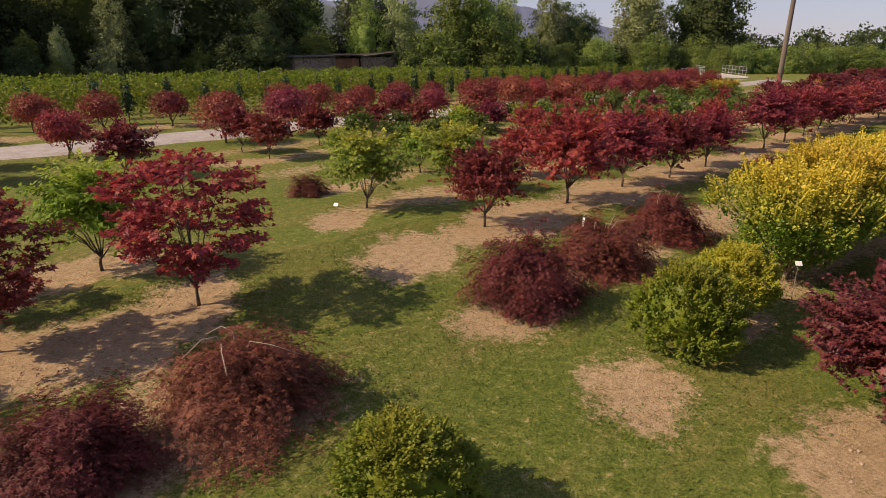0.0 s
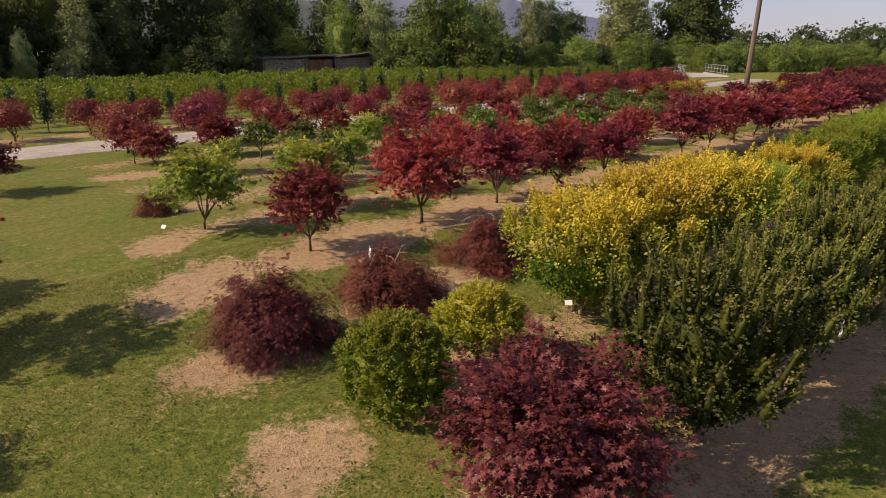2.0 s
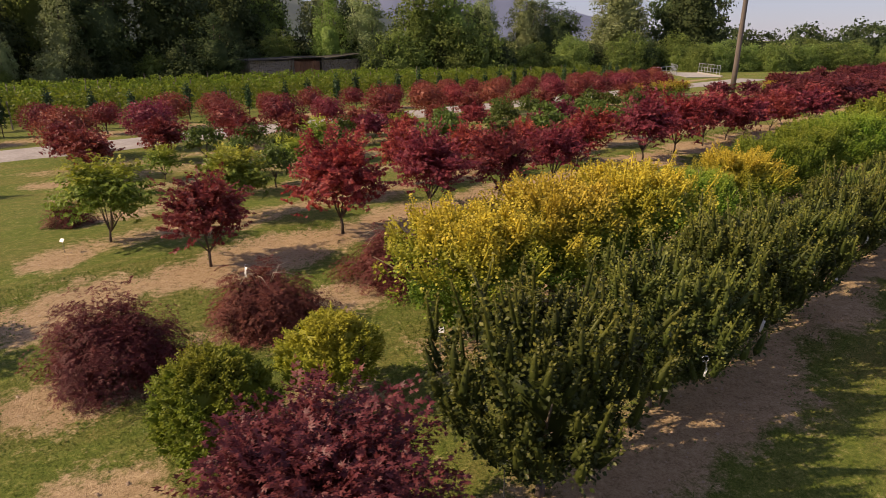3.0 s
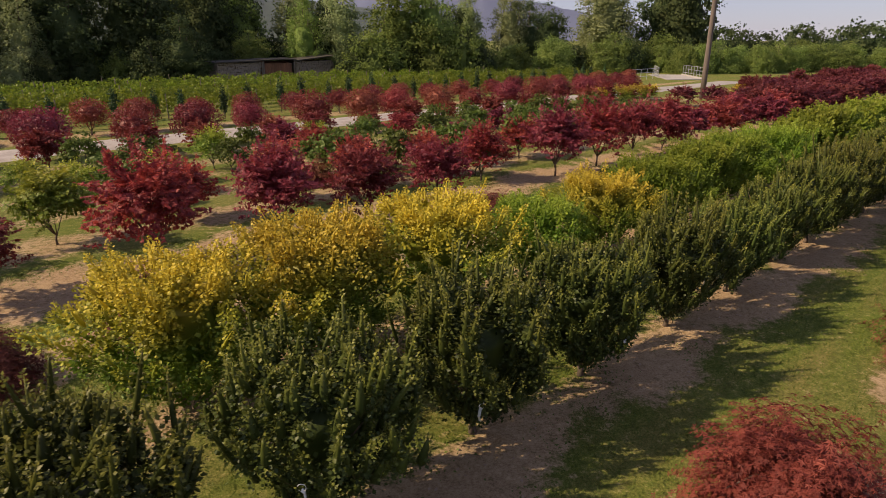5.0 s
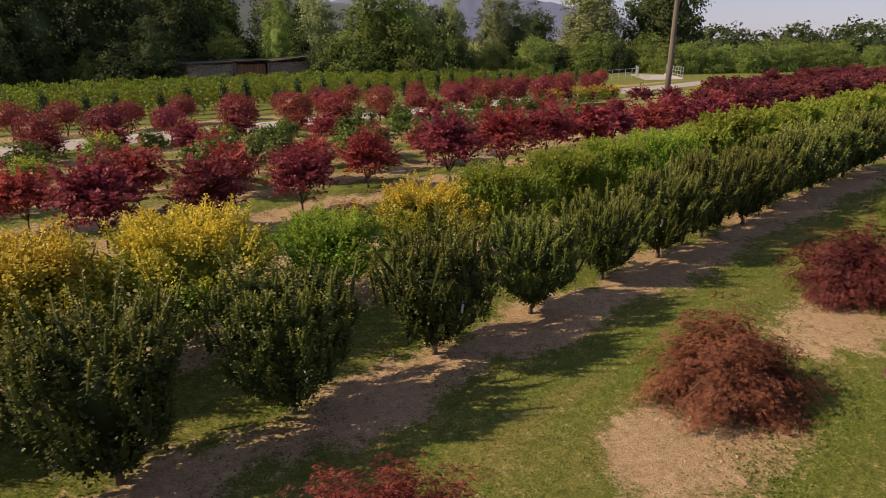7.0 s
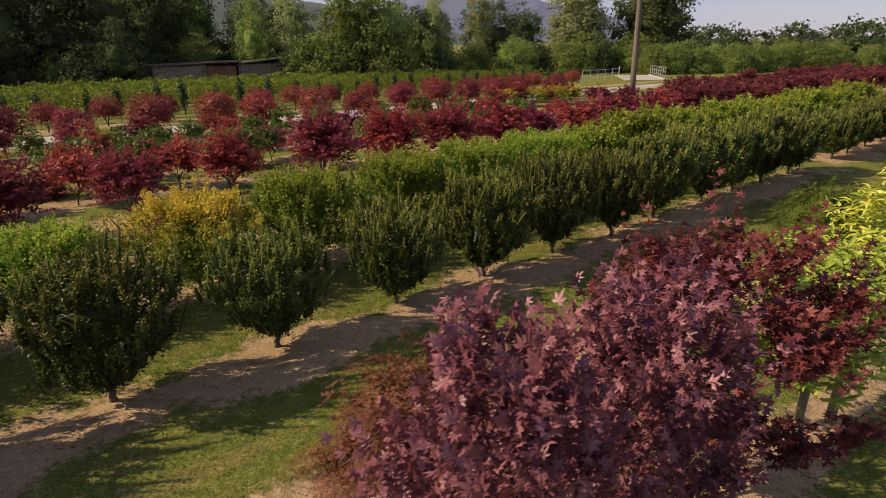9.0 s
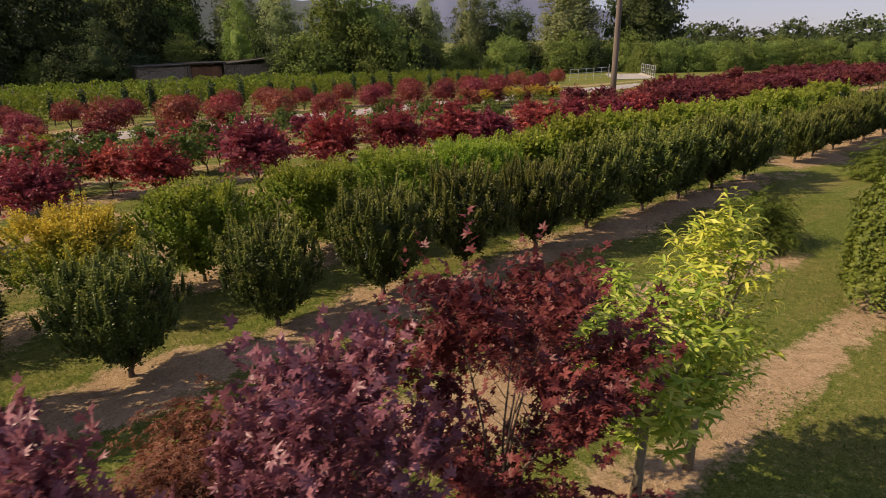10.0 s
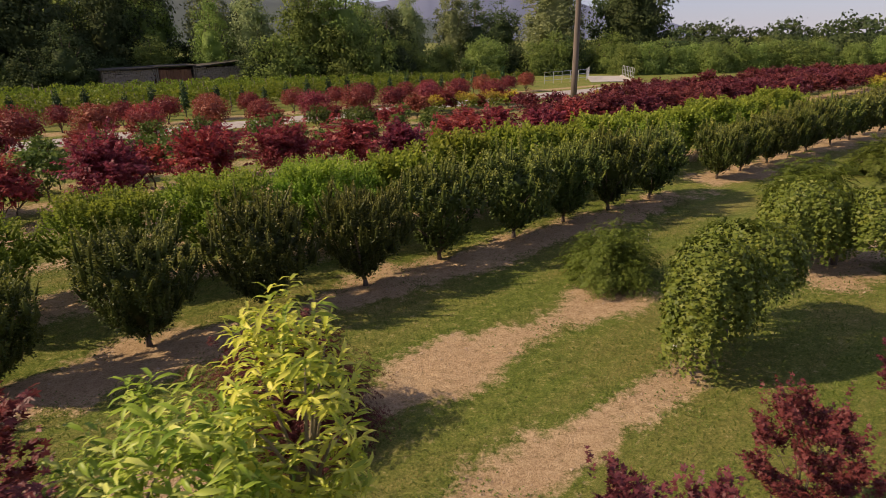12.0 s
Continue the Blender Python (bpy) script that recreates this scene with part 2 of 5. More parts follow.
def tube(V, F, pts, radii, sides=6):
    """A tapered tube along pts, added to the lists V and F."""
    pts = [Vector(p) for p in pts]
    start, n = len(V), len(pts)
    for i, p in enumerate(pts):
        ahead = (pts[min(i + 1, n - 1)] - pts[max(i - 1, 0)]).normalized()
        a = ahead.cross(Vector((0.31, 0.17, 0.93) if abs(ahead.z) < 0.9 else (1, 0.2, 0))).normalized()
        b = ahead.cross(a)
        for k in range(sides):
            w = 2 * math.pi * k / sides
            V.append(p + (a * math.cos(w) + b * math.sin(w)) * radii[i])
    for i in range(n - 1):
        for k in range(sides):
            q, r = start + i * sides + k, start + i * sides + (k + 1) % sides
            F.append((q, r, r + sides, q + sides))
    F.append(tuple(start + k for k in range(sides))[::-1])
    F.append(tuple(start + (n - 1) * sides + k for k in range(sides)))


# ---- leaves: outline in the leaf's own plane, x along the leaf ----
def lobed(n, spread, width):
    v, f = [(0, 0, 0)], []
    for k in range(n):
        a = (k / (n - 1) - 0.5) * spread
        l = 1.0 - 0.42 * abs(k / (n - 1) - 0.5) * 2
        c, s = math.cos(a), math.sin(a)
        i = len(v)
        v += [(c * l * 0.45 - s * width, s * l * 0.45 + c * width, 0.03), (c * l, s * l, -0.10), (c * l * 0.45 + s * width, s * l * 0.45 - c * width, 0.03)]
        f += [(0, i + 2, i + 1), (0, i + 1, i)]
    return np.array(v), np.array(f)


LEAF = {
    "oval": (np.array([(0, 0, 0), (0.5, 0.32, 0.08), (1, 0, -0.06), (0.5, -0.32, 0.08)]), np.array([(0, 2, 1), (0, 3, 2)])),
    "three": (np.array([(0, 0, 0), (0.5, 0.24, 0.03), (1, 0, -0.1), (0.5, -0.24, 0.03), (0.42, 0.78, -0.06), (0.42, -0.78, -0.06)]),
              np.array([(0, 2, 1), (0, 3, 2), (0, 1, 4), (0, 5, 3)])),
    "blade": (np.array([(0, -0.09, 0), (0, 0.09, 0), (1, 0, 0.12)]), np.array([(0, 1, 2)])),
    "palm": lobed(5, 3.3, 0.17),
    "cut": lobed(4, 2.7, 0.085),
    "broad": (np.array([(0, 0, 0), (0.45, 0.40, 0.09), (1, 0, -0.10), (0.45, -0.40, 0.09)]), np.array([(0, 2, 1), (0, 3, 2)])),
    "lance": (np.array([(0, 0, 0), (0.3, 0.10, 0.05), (0.3, -0.10, 0.05), (0.3, 0, 0.01), (0.68, 0.10, -0.02), (0.68, -0.10, -0.02), (0.68, 0, -0.06), (1, 0, -0.32)]),
              np.array([(0, 3, 1), (0, 2, 3), (1, 3, 6), (1, 6, 4), (3, 2, 5), (3, 5, 6), (4, 6, 7), (6, 5, 7)])),
    "tuft": (np.array([(0, 0, 0), (0.35, 0.5, 0.12), (1, 0.12, -0.1), (0.75, -0.42, 0.1), (0.2, -0.4, 0.0)]), np.array([(0, 2, 1), (0, 3, 2), (0, 4, 3)])),
}


def unit(a):
    return a / np.maximum(np.linalg.norm(a, axis=1, keepdims=True), 1e-6)


def leaves(name, P, A, N, size, kind, material, core=None, young=None):
    """One mesh of leaves at P that point along A and face N, round an inner mass of twigs and leaves; young: how new each leaf is."""
    tv, tf = LEAF[kind]
    A = unit(A)
    B = unit(np.cross(N, A))
    C = np.cross(A, B)
    S = np.broadcast_to(np.asarray(size, float).reshape(-1, 1, 1), (len(P), 1, 1))
    local = tv[None, :, 0:1] * A[:, None] + tv[None, :, 1:2] * B[:, None] + tv[None, :, 2:3] * C[:, None]
    V = (P[:, None] + local * S).reshape(-1, 3)
    F = (tf[None] + (np.arange(len(P)) * len(tv))[:, None, None]).reshape(-1, 3)
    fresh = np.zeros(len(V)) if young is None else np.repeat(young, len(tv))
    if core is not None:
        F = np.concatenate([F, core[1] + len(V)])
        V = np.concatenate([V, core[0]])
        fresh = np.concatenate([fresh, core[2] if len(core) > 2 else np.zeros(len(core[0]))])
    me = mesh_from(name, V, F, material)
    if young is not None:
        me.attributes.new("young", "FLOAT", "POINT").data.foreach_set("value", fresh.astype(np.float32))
    return me


def inner_mass(rng, heights, radii, share, lump=0.14, sides=11):
    """A closed, lumpy body inside a crown: the radius at each height, times share."""
    V, F = [], []
    n = len(heights)
    for i, (z, r) in enumerate(zip(heights, radii)):
        for k in range(sides):
            a = 2 * math.pi * k / sides
            f = r * share * (1 + rng.normal(0, lump))
            V.append((f * math.cos(a), f * math.sin(a), z + rng.normal(0, 0.03)))
    for i in range(n - 1):
        for k in range(sides):
            p, q = i * sides + k, i * sides + (k + 1) % sides
            F += [(p, q, q + sides), (p, q + sides, p + sides)]
    V += [(0, 0, heights[0]), (0, 0, heights[-1] + 0.02)]
    for k in range(sides):
        F += [(len(V) - 2, (k + 1) % sides, k), (len(V) - 1, (n - 1) * sides + k, (n - 1) * sides + (k + 1) % sides)]
    return np.array(V), np.array(F)


def egg(rng, w, z0, h, share, steps=7):
    t = np.linspace(0.12, 0.9, steps)
    return inner_mass(rng, z0 + (h - z0) * (0.5 + (t - 0.5) * share * 1.15), w / 2 * np.sqrt(1 - (2 * t - 1) ** 2), share)


def sphere_dirs(rng, n, low=-1.0):
    z = rng.uniform(low, 1, n)
    a = rng.uniform(0, 2 * math.pi, n)
    r = np.sqrt(1 - z * z)
    return np.stack([r * np.cos(a), r * np.sin(a), z], 1)


def lumpy(d, rng, amount, k=7):
    """A smooth uneven factor over directions."""
    f = np.zeros(len(d))
    for _ in range(k):
        w = rng.normal(0, 2.6, 3)
        f += np.sin(d @ w + rng.uniform(0, 6.28))
    return 1 + amount * f / math.sqrt(k)


def stems(rng, w, tips, z_fork, thick, sides=6, twigs=2):
    """A short trunk that forks into bowed limbs that reach towards the tips."""
    V, F = [], []
    top = Vector((rng.normal(0, 0.03), rng.normal(0, 0.03), z_fork))
    tube(V, F, [(0, 0, -0.06), (0.01, 0, z_fork * 0.5), top], [thick * 1.35, thick, thick * 0.95], 8)
    for tip in tips:
        tip = Vector(tip)
        out = Vector((tip.x, tip.y, 0))
        knee = top + Vector((tip.x * 0.35, tip.y * 0.35, (tip.z - z_fork) * 0.45))
        tube(V, F, [top - Vector((0, 0, 0.05)), top.lerp(knee, 0.5) + out * 0.06, knee, knee.lerp(tip, 0.5) + Vector((0, 0, 0.05)), tip],
             [thick * 0.62, thick * 0.5, thick * 0.4, thick * 0.25, thick * 0.1], sides)
        for _ in range(twigs):
            side = knee.lerp(tip, rng.uniform(0.1, 0.7))
            end = side + Vector((rng.normal(0, 0.16) * w, rng.normal(0, 0.16) * w, rng.uniform(0.05, 0.2) * w))
            tube(V, F, [side, side.lerp(end, 0.5), end], [thick * 0.22, thick * 0.15, thick * 0.06], 4)
    return V, F


def spread_crown(rng, w, h, z0, clumps, per, size, flat=0.45, reach=0.62, hollow=0.35, fill=0.08, shoots=0):
    """Layered, open crown: flat clumps of leaves on and inside an ellipsoid."""
    d = sphere_dirs(rng, clumps, -0.55)
    f = lumpy(d, rng, 0.10) * rng.uniform(hollow, 1.0, clumps) ** 0.5
    half = np.array([w / 2, w / 2, (h - z0) / 2])
    c = d * f[:, None] * half + (0, 0, (h + z0) / 2)
    r = w * 0.16 * rng.uniform(0.7, 1.3, clumps)
    P, N, A = [], [], []
    for i in range(clumps):
        q = rng.normal(0, 1, (per, 3)) * (reach, reach, reach * flat) * r[i]
        P.append(c[i] + q)
        n = rng.normal(0, 0.4, (per, 3)) + (0, 0, 0.8) + d[i] * 0.4 + q / (reach * r[i]) * 0.45
        N.append(n)
        A.append(d[i] * (1, 1, 0.2) + rng.normal(0, 0.8, (per, 3)) + (0, 0, -0.25))
    P, N, A = np.concatenate(P), np.concatenate(N), np.concatenate(A)
    high = np.where(c[:, 2] > z0 + 0.5 * (h - z0))[0]
    if shoots and len(high):
        P, A, N = [P], [A], [N]
        for i in rng.choice(high, shoots):
            k = 12
            s = np.linspace(0, 1, k)[:, None]
            lean = d[i] * (0.5, 0.5, 0) + rng.normal(0, 0.15, 3) * (1, 1, 0) + (0, 0, 1)
            P.append(c[i] + rng.normal(0, 0.08 * w, 3) * (1, 1, 0.3) + lean * rng.uniform(0.2, 0.5) * s)
            A.append(rng.normal(0, 1, (k, 3)) * (1, 1, 0.25) + (0, 0, 0.1))
            N.append(rng.normal(0, 0.4, (k, 3)) + (0, 0, 1))
        P, A, N = np.concatenate(P), np.concatenate(A), np.concatenate(N)
    S = size * rng.uniform(0.7, 1.3, len(P))
    m = int(fill * len(P))
    if m:
        j = rng.integers(0, clumps, m)
        P = np.concatenate([P, (c[j] - (0, 0, (h + z0) / 2)) * 0.72 + (0, 0, (h + z0) / 2) + rng.normal(0, 0.06 * w, (m, 3))])
        A, N = np.concatenate([A, rng.normal(0, 1, (m, 3))]), np.concatenate([N, d[j] + rng.normal(0, 0.5, (m, 3))])
        S = np.concatenate([S, size * 2.0 * rng.uniform(0.7, 1.3, m)])
    keep = P[:, 2] > z0 * 0.75
    tips = c[np.argsort(-np.abs(f))[:9]]
    return P[keep], A[keep], unit(N[keep]), S[keep], tips


def spread_tree(rng, w, h, z0, clumps, per, size, kind="three", z_fork=0.35, thick=0.045, far=False, core=0.0, **kw):
    P, A, N, S, tips = spread_crown(rng, w, h, z0, clumps, per, size, **kw)
    body = (egg(rng, w, z0 + 0.1 * h, h, core),) if core else ()
    return (P, A, N, S, kind, *body), stems(rng, w, tips[:6] if far else tips, z_fork, thick, 4 if far else 6, 0 if far else 2)


def ball_tree(rng, w, h, z0, n, size, kind="oval", thick=0.05, lump=0.08):
    """Dense crown with a closed, uneven skin and a flat lower edge."""
    d = sphere_dirs(rng, n, -0.75)
    f = lumpy(d, rng, lump) * rng.uniform(0.55, 1.04, n) ** 0.6
    half = np.array([w / 2, w / 2, (h - z0) / 2])
    P = d * f[:, None] * half + (0, 0, (h + z0) / 2)
    N = unit(d + rng.normal(0, 0.5, (n, 3)))
    A = rng.normal(0, 1, (n, 3)) + d * 0.4 + (0, 0, -0.3)
    m = n // 12
    dd = sphere_dirs(rng, m, -0.75)
    P = np.concatenate([P, dd * rng.uniform(0.4, 0.78, (m, 1)) * half + (0, 0, (h + z0) / 2)])
    A, N = np.concatenate([A, rng.normal(0, 1, (m, 3))]), np.concatenate([N, unit(dd + rng.normal(0, 0.5, (m, 3)))])
    S = np.concatenate([size * rng.uniform(0.7, 1.3, n), size * 2.6 * rng.uniform(0.7, 1.3, m)])
    tips = [(rng.normal(0, w * 0.22), rng.normal(0, w * 0.22), z0 + (h - z0) * rng.uniform(0.4, 0.7)) for _ in range(5)]
    return (P, A, N, S, kind, egg(rng, w, z0, h, 0.55)), stems(rng, w, tips, z0 * 0.7, thick, 5, 0)


def mound_tree(rng, w, h, twigs, per, size, thick=0.04):
    """Low cut-leaved dome: overlapping sprays that arch out and hang, in uneven tiers, nearly to the ground."""
    d, bulge = bulged(rng, twigs, 24, 0.0, 0.22)
    d[:, 2] = np.abs(d[:, 2])
    half = np.array([w / 2, w / 2, h])
    f = lumpy(d * 1.3, rng, 0.2) * rng.uniform(0.35, 1.0, twigs) ** 0.5 * bulge
    f *= 1.06
    L = rng.uniform(0.22, 0.45, twigs)
    D = unit(d * (1, 1, 0.2) + rng.normal(0, 0.22, (twigs, 3)) + (0, 0, 0.12))
    C = d * f[:, None] * half - D * L[:, None] * 0.6 + (0, 0, 0.14)
    P, A, N = sprays(rng, C, D, L, per, 0.42, True, 0.6, 0.3, d * 1.3)
    P[:, 2] = np.maximum(P[:, 2], 0.05 + rng.uniform(0, 0.06, len(P)))
    V, F = [], []
    for i in range(9):
        a = 2 * math.pi * i / 9 + rng.normal(0, 0.2)
        r = w * rng.uniform(0.25, 0.38)
        tube(V, F, [(0, 0, -0.05), (0.1 * math.cos(a), 0.1 * math.sin(a), h * 0.3), (r * 0.55 * math.cos(a), r * 0.55 * math.sin(a), h * 0.45), (r * math.cos(a), r * math.sin(a), h * 0.3)],
             [thick, thick * 0.7, thick * 0.35, thick * 0.1], 5)
    P, A, N, S = with_inside(rng, P, A, N, size * rng.uniform(0.7, 1.3, len(P)), np.array([0, 0, 0.25 * h]), 0.25)
    return (P, A, N, S, "cut"), (V, F)


def weeping_tree(rng, humps, size, dense=1.0):
    """Grafted weeping tree: a trunk, arching limbs over one or more humps, and leafy curtains that hang from them, in places to the ground.
    humps: x, y and z of the top, its reach, and the height above ground at which its curtain ends towards -x and towards +x."""
    P, A, N, tips = [], [], [], []
    for hx, hy, hz, reach, low_left, low_right in humps:
        n = int(420 * reach * dense)
        a = rng.uniform(0, 2 * math.pi, n)
        f = np.sqrt(rng.uniform(0.02, 1, n))
        uneven = 1 + 0.14 * np.sin(a * 3 + hx * 5) + 0.10 * np.sin(a * 7 + hy * 3)
        o = np.stack([np.cos(a), np.sin(a), 0 * a], 1)
        top = np.array([hx, hy, hz]) + o * (reach * f * uneven)[:, None] - np.array([0, 0, 1.0]) * (0.42 * reach * f ** 2.6 + rng.uniform(0, 0.12, n))[:, None]
        end = np.interp(np.cos(a + 0.35), (-1, -0.25, 0.35, 1), (low_left, low_left, low_right, low_right)) + rng.normal(0, 0.12, n)
        fall = np.maximum(top[:, 2] - np.maximum(end, 0.1), 0.15) * np.where(f > 0.62, 1.0, 0.22) * rng.uniform(0.55, 1.0, n)
        for i in range(n):
            m = max(5, int(fall[i] / 0.034))
            s = np.linspace(0, 1, m)[:, None]
            sway = o[i] * 0.13 * np.sin(s * 2.2) + np.array([0.05 * math.sin(i), 0.05 * math.cos(i * 1.7), 0]) * s
            P.append(top[i] + sway - np.array([0, 0, 1.0]) * s * fall[i] + rng.normal(0, 0.035, (m, 3)))
            A.append(o[i] * 0.55 + rng.normal(0, 0.5, (m, 3)) - (0, 0, 0.75))
            N.append(o[i] * (0.35 + 0.6 * f[i]) + rng.normal(0, 0.3, (m, 3)) + (0, 0, 0.75 - 0.3 * f[i]))
        tips += [(hx + reach * 0.6 * math.cos(q), hy + reach * 0.6 * math.sin(q), hz - 0.28) for q in np.linspace(0, 5, 5)]
    P, A, N = np.concatenate(P), np.concatenate(A), unit(np.concatenate(N))
    P[:, 2] = np.maximum(P[:, 2], 0.05)
    top = humps[0][2]
    return (P, A, N, size * rng.uniform(0.7, 1.3, len(P)), "three"), stems(rng, 0.9, tips, top * 0.55, 0.06)


def chestnut_tree(rng, w, h, shoots, per, size):
    """Young tree with rosettes of long toothed leaves on upright shoots."""
    P, A, N, tips = [], [], [], []
    d = sphere_dirs(rng, shoots, -0.9)
    f = rng.uniform(0.3, 1.0, shoots) ** 0.6
    c = d * f[:, None] * (w / 2, w / 2, h * 0.36) + (0, 0, h * 0.62)
    for i in range(shoots):
        ax = unit((d[i] * 0.7 + (0, 0, 0.75) + rng.normal(0, 0.25, 3))[None])[0]
        for j in range(per):
            s = j / per
            a = j * 2.4 + rng.normal(0, 0.3)
            side = np.array([math.cos(a), math.sin(a), 0.0])
            P.append(c[i] + ax * (s - 0.5) * 0.26)
            A.append(side * (1.1 - 0.5 * s) + ax * (0.1 + 0.6 * s) + (0, 0, -0.25) + rng.normal(0, 0.15, 3))
            N.append(ax + rng.normal(0, 0.25, 3))
        if i % 4 == 0:
            tips.append(c[i])
    P, A, N = np.array(P), np.array(A), unit(np.array(N))
    return (P, A, N, size * rng.uniform(0.65, 1.2, len(P)), "lance"), stems(rng, w * 0.5, tips[:9], h * 0.36, 0.05)


def wood_tree(rng, w, h, z0, clumps, per, size, thick=0.25, kind="broad", tall=1.0):
    """Tall woodland tree: a crown of many rounded leafy boughs with gaps and folds between them, its outline uneven."""
    d = sphere_dirs(rng, clumps, -0.8)
    f = lumpy(d, rng, 0.2) * rng.uniform(0.35, 1.0, clumps) ** 0.42
    half = np.array([w / 2, w / 2, (h - z0) / 2])
    c = d * f[:, None] * half * (1 - 0.28 * np.maximum(d[:, 2:3], 0) * (1, 1, 0)) + (0, 0, (h + z0) / 2)
    r = w * 0.085 * rng.uniform(0.6, 1.6, clumps)
    q = rng.normal(0, 1, (clumps, per, 3))
    q = q / np.maximum(np.linalg.norm(q, axis=2, keepdims=True), 0.5) * rng.uniform(0.5, 1.15, (clumps, per, 1)) * (1.1, 1.1, 0.85 * tall)
    P = (c[:, None] + q * r[:, None, None] * 1.25).reshape(-1, 3)
    N = (d[:, None] * 0.35 + q * 1.1 + rng.normal(0, 0.13, (clumps, per, 3)) + (0, 0, 0.3)).reshape(-1, 3)
    A = (d[:, None] * 0.3 + rng.normal(0, 0.8, (clumps, per, 3)) + (0, 0, -0.4)).reshape(-1, 3)
    above = P[:, 2] > 0.03
    P, A, N = P[above], A[above], N[above]
    tips = c[np.argsort(-c[:, 2])[:: max(1, clumps // 9)]][:9]
    return (P, A, unit(N), size * rng.uniform(0.6, 1.4, len(P)), kind, egg(rng, w, z0, h, 0.5)), stems(rng, w * 0.5, [p for p in tips if p[2] > 0.5][:5], max(z0, h * 0.22), thick, 5, 0)


def sprays(rng, C, D, L, per, wide=0.3, lie=True, droop=0.0, loose=0.25, face=None):
    """Leafy twigs from C along D, L long: leaves in two ranks in one level plane (lie), or all round the twig."""
    k = len(C)
    D = unit(D + rng.normal(0, 0.02, D.shape))
    up = np.array([0.0, 0.0, 1.0])
    flat = unit(up - D * D[:, 2:3] + rng.normal(0, 0.22, (k, 3)))
    side = unit(np.cross(flat, D))
    L = np.broadcast_to(np.asarray(L, float), (k,))[:, None]
    phase = rng.uniform(0, 6.28, k)
    P, A, N = [], [], []
    for j in range(per):
        s = (j + rng.uniform(0.1, 0.9, (k, 1))) / per
        if lie:
            out = side * (1 if j % 2 else -1)
            tilt = flat if face is None else flat * 0.75 + face
        else:
            a = (phase + j * 2.4)[:, None]
            out = side * np.cos(a) + flat * np.sin(a)
            tilt = D * 0.9 + up * 0.5
        P.append(C + D * L * s - up * droop * L * s * s + out * wide * L * (1.0 - 0.65 * s) * rng.uniform(0.1, 1.0, (k, 1)))
        A.append(out * (0.9 - 0.5 * s) + D * (0.35 + 0.5 * s) - up * (0.15 + droop * s) + rng.normal(0, loose, (k, 3)))
        N.append(tilt + rng.normal(0, loose * 1.2, (k, 3)))
    return np.concatenate(P), np.concatenate(A), unit(np.concatenate(N))


VASE = ([0, 0.1, 0.25, 0.5, 0.8, 0.95, 1.0], [0.12, 0.34, 0.66, 0.95, 1.0, 0.82, 0.5])
DOME = ([0, 0.12, 0.35, 0.6, 0.8, 0.93, 1.0], [0.62, 0.88, 1.0, 0.92, 0.70, 0.42, 0.15])
BOWL = ([0, 0.2, 0.45, 0.7, 0.9, 1.0], [0.25, 0.62, 0.95, 1.0, 0.72, 0.35])


def layered_tree(rng, w, h, z0, boughs, fans, per, size, kind="three", shape=BOWL, rise=0.15, long=0.17, z_fork=0.35, thick=0.025, core=0.0, wide=0.32, lie=True, droop=0.1, inner=0.3, shoots=0, far=False, uneven=0.12):
    """Crown of leafy pads: each bough carries a fan of level sprays, with gaps between the pads."""
    z = (np.arange(boughs) + rng.uniform(0, 1, boughs)) / boughs
    z = 0.06 + 0.9 * z ** 0.8
    a = np.arange(boughs) * 2.4 + rng.normal(0, 0.35, boughs)
    out = np.stack([np.cos(a), np.sin(a), 0 * a], 1)
    dd = unit(out + np.stack([0 * a, 0 * a, (z - 0.4) * 2], 1))
    r = np.interp(z, *shape) * w / 2 * lumpy(dd, rng, uneven) * rng.uniform(inner, 1.0, boughs) ** 0.5
    c = out * np.maximum(r - long * w * 0.6, 0.02)[:, None] + np.stack([0 * a, 0 * a, z0 + z * (h - z0) - rise * long * w], 1)
    j = np.repeat(np.arange(boughs), fans)
    k = len(j)
    turn = a[j] + rng.normal(0, 0.8, k)
    D = np.stack([np.cos(turn), np.sin(turn), rise * (0.4 + 1.2 * z[j]) + rng.normal(0, 0.10, k)], 1)
    side = np.stack([-np.sin(a[j]), np.cos(a[j]), 0 * turn], 1)
    C = c[j] + side * rng.normal(0, 0.055 * w, (k, 1)) + rng.normal(0, 0.02 * w, (k, 3))
    P, A, N = sprays(rng, C, D, long * w * rng.uniform(0.6, 1.25, k), per, wide, lie, droop, 0.32, out[j] * 0.35)
    if shoots:
        i = rng.choice(np.where(z > 0.55)[0], shoots)
        E = c[i] + out[i] * rng.uniform(0, 0.12 * w, (shoots, 1)) + rng.normal(0, 0.05 * w, (shoots, 3))
        p2, a2, n2 = sprays(rng, E, out[i] * 0.35 + rng.normal(0, 0.15, (shoots, 3)) + (0, 0, 1), rng.uniform(0.3, 0.6, shoots), 12, 0.12, False)
        P, A, N = np.concatenate([P, p2]), np.concatenate([A, a2]), np.concatenate([N, n2])
    keep = P[:, 2] > min(0.08, z0)
    P, A, N = P[keep], A[keep], N[keep]
    body = ()
    if core:
        t = np.linspace(0.06, 0.9, 7)
        body = (inner_mass(rng, z0 + t * (h - z0), w / 2 * np.interp(t, *shape), core, 0.2),)
    tips = [Vector(p) for p in c[np.argsort(rng.uniform(0, 1, boughs))[:6 if far else 11]]]
    return (P, A, N, size * rng.uniform(0.7, 1.3, len(P)), kind, *body), stems(rng, w * 0.7, tips, z_fork, thick, 4 if far else 5, 0 if far else 2)


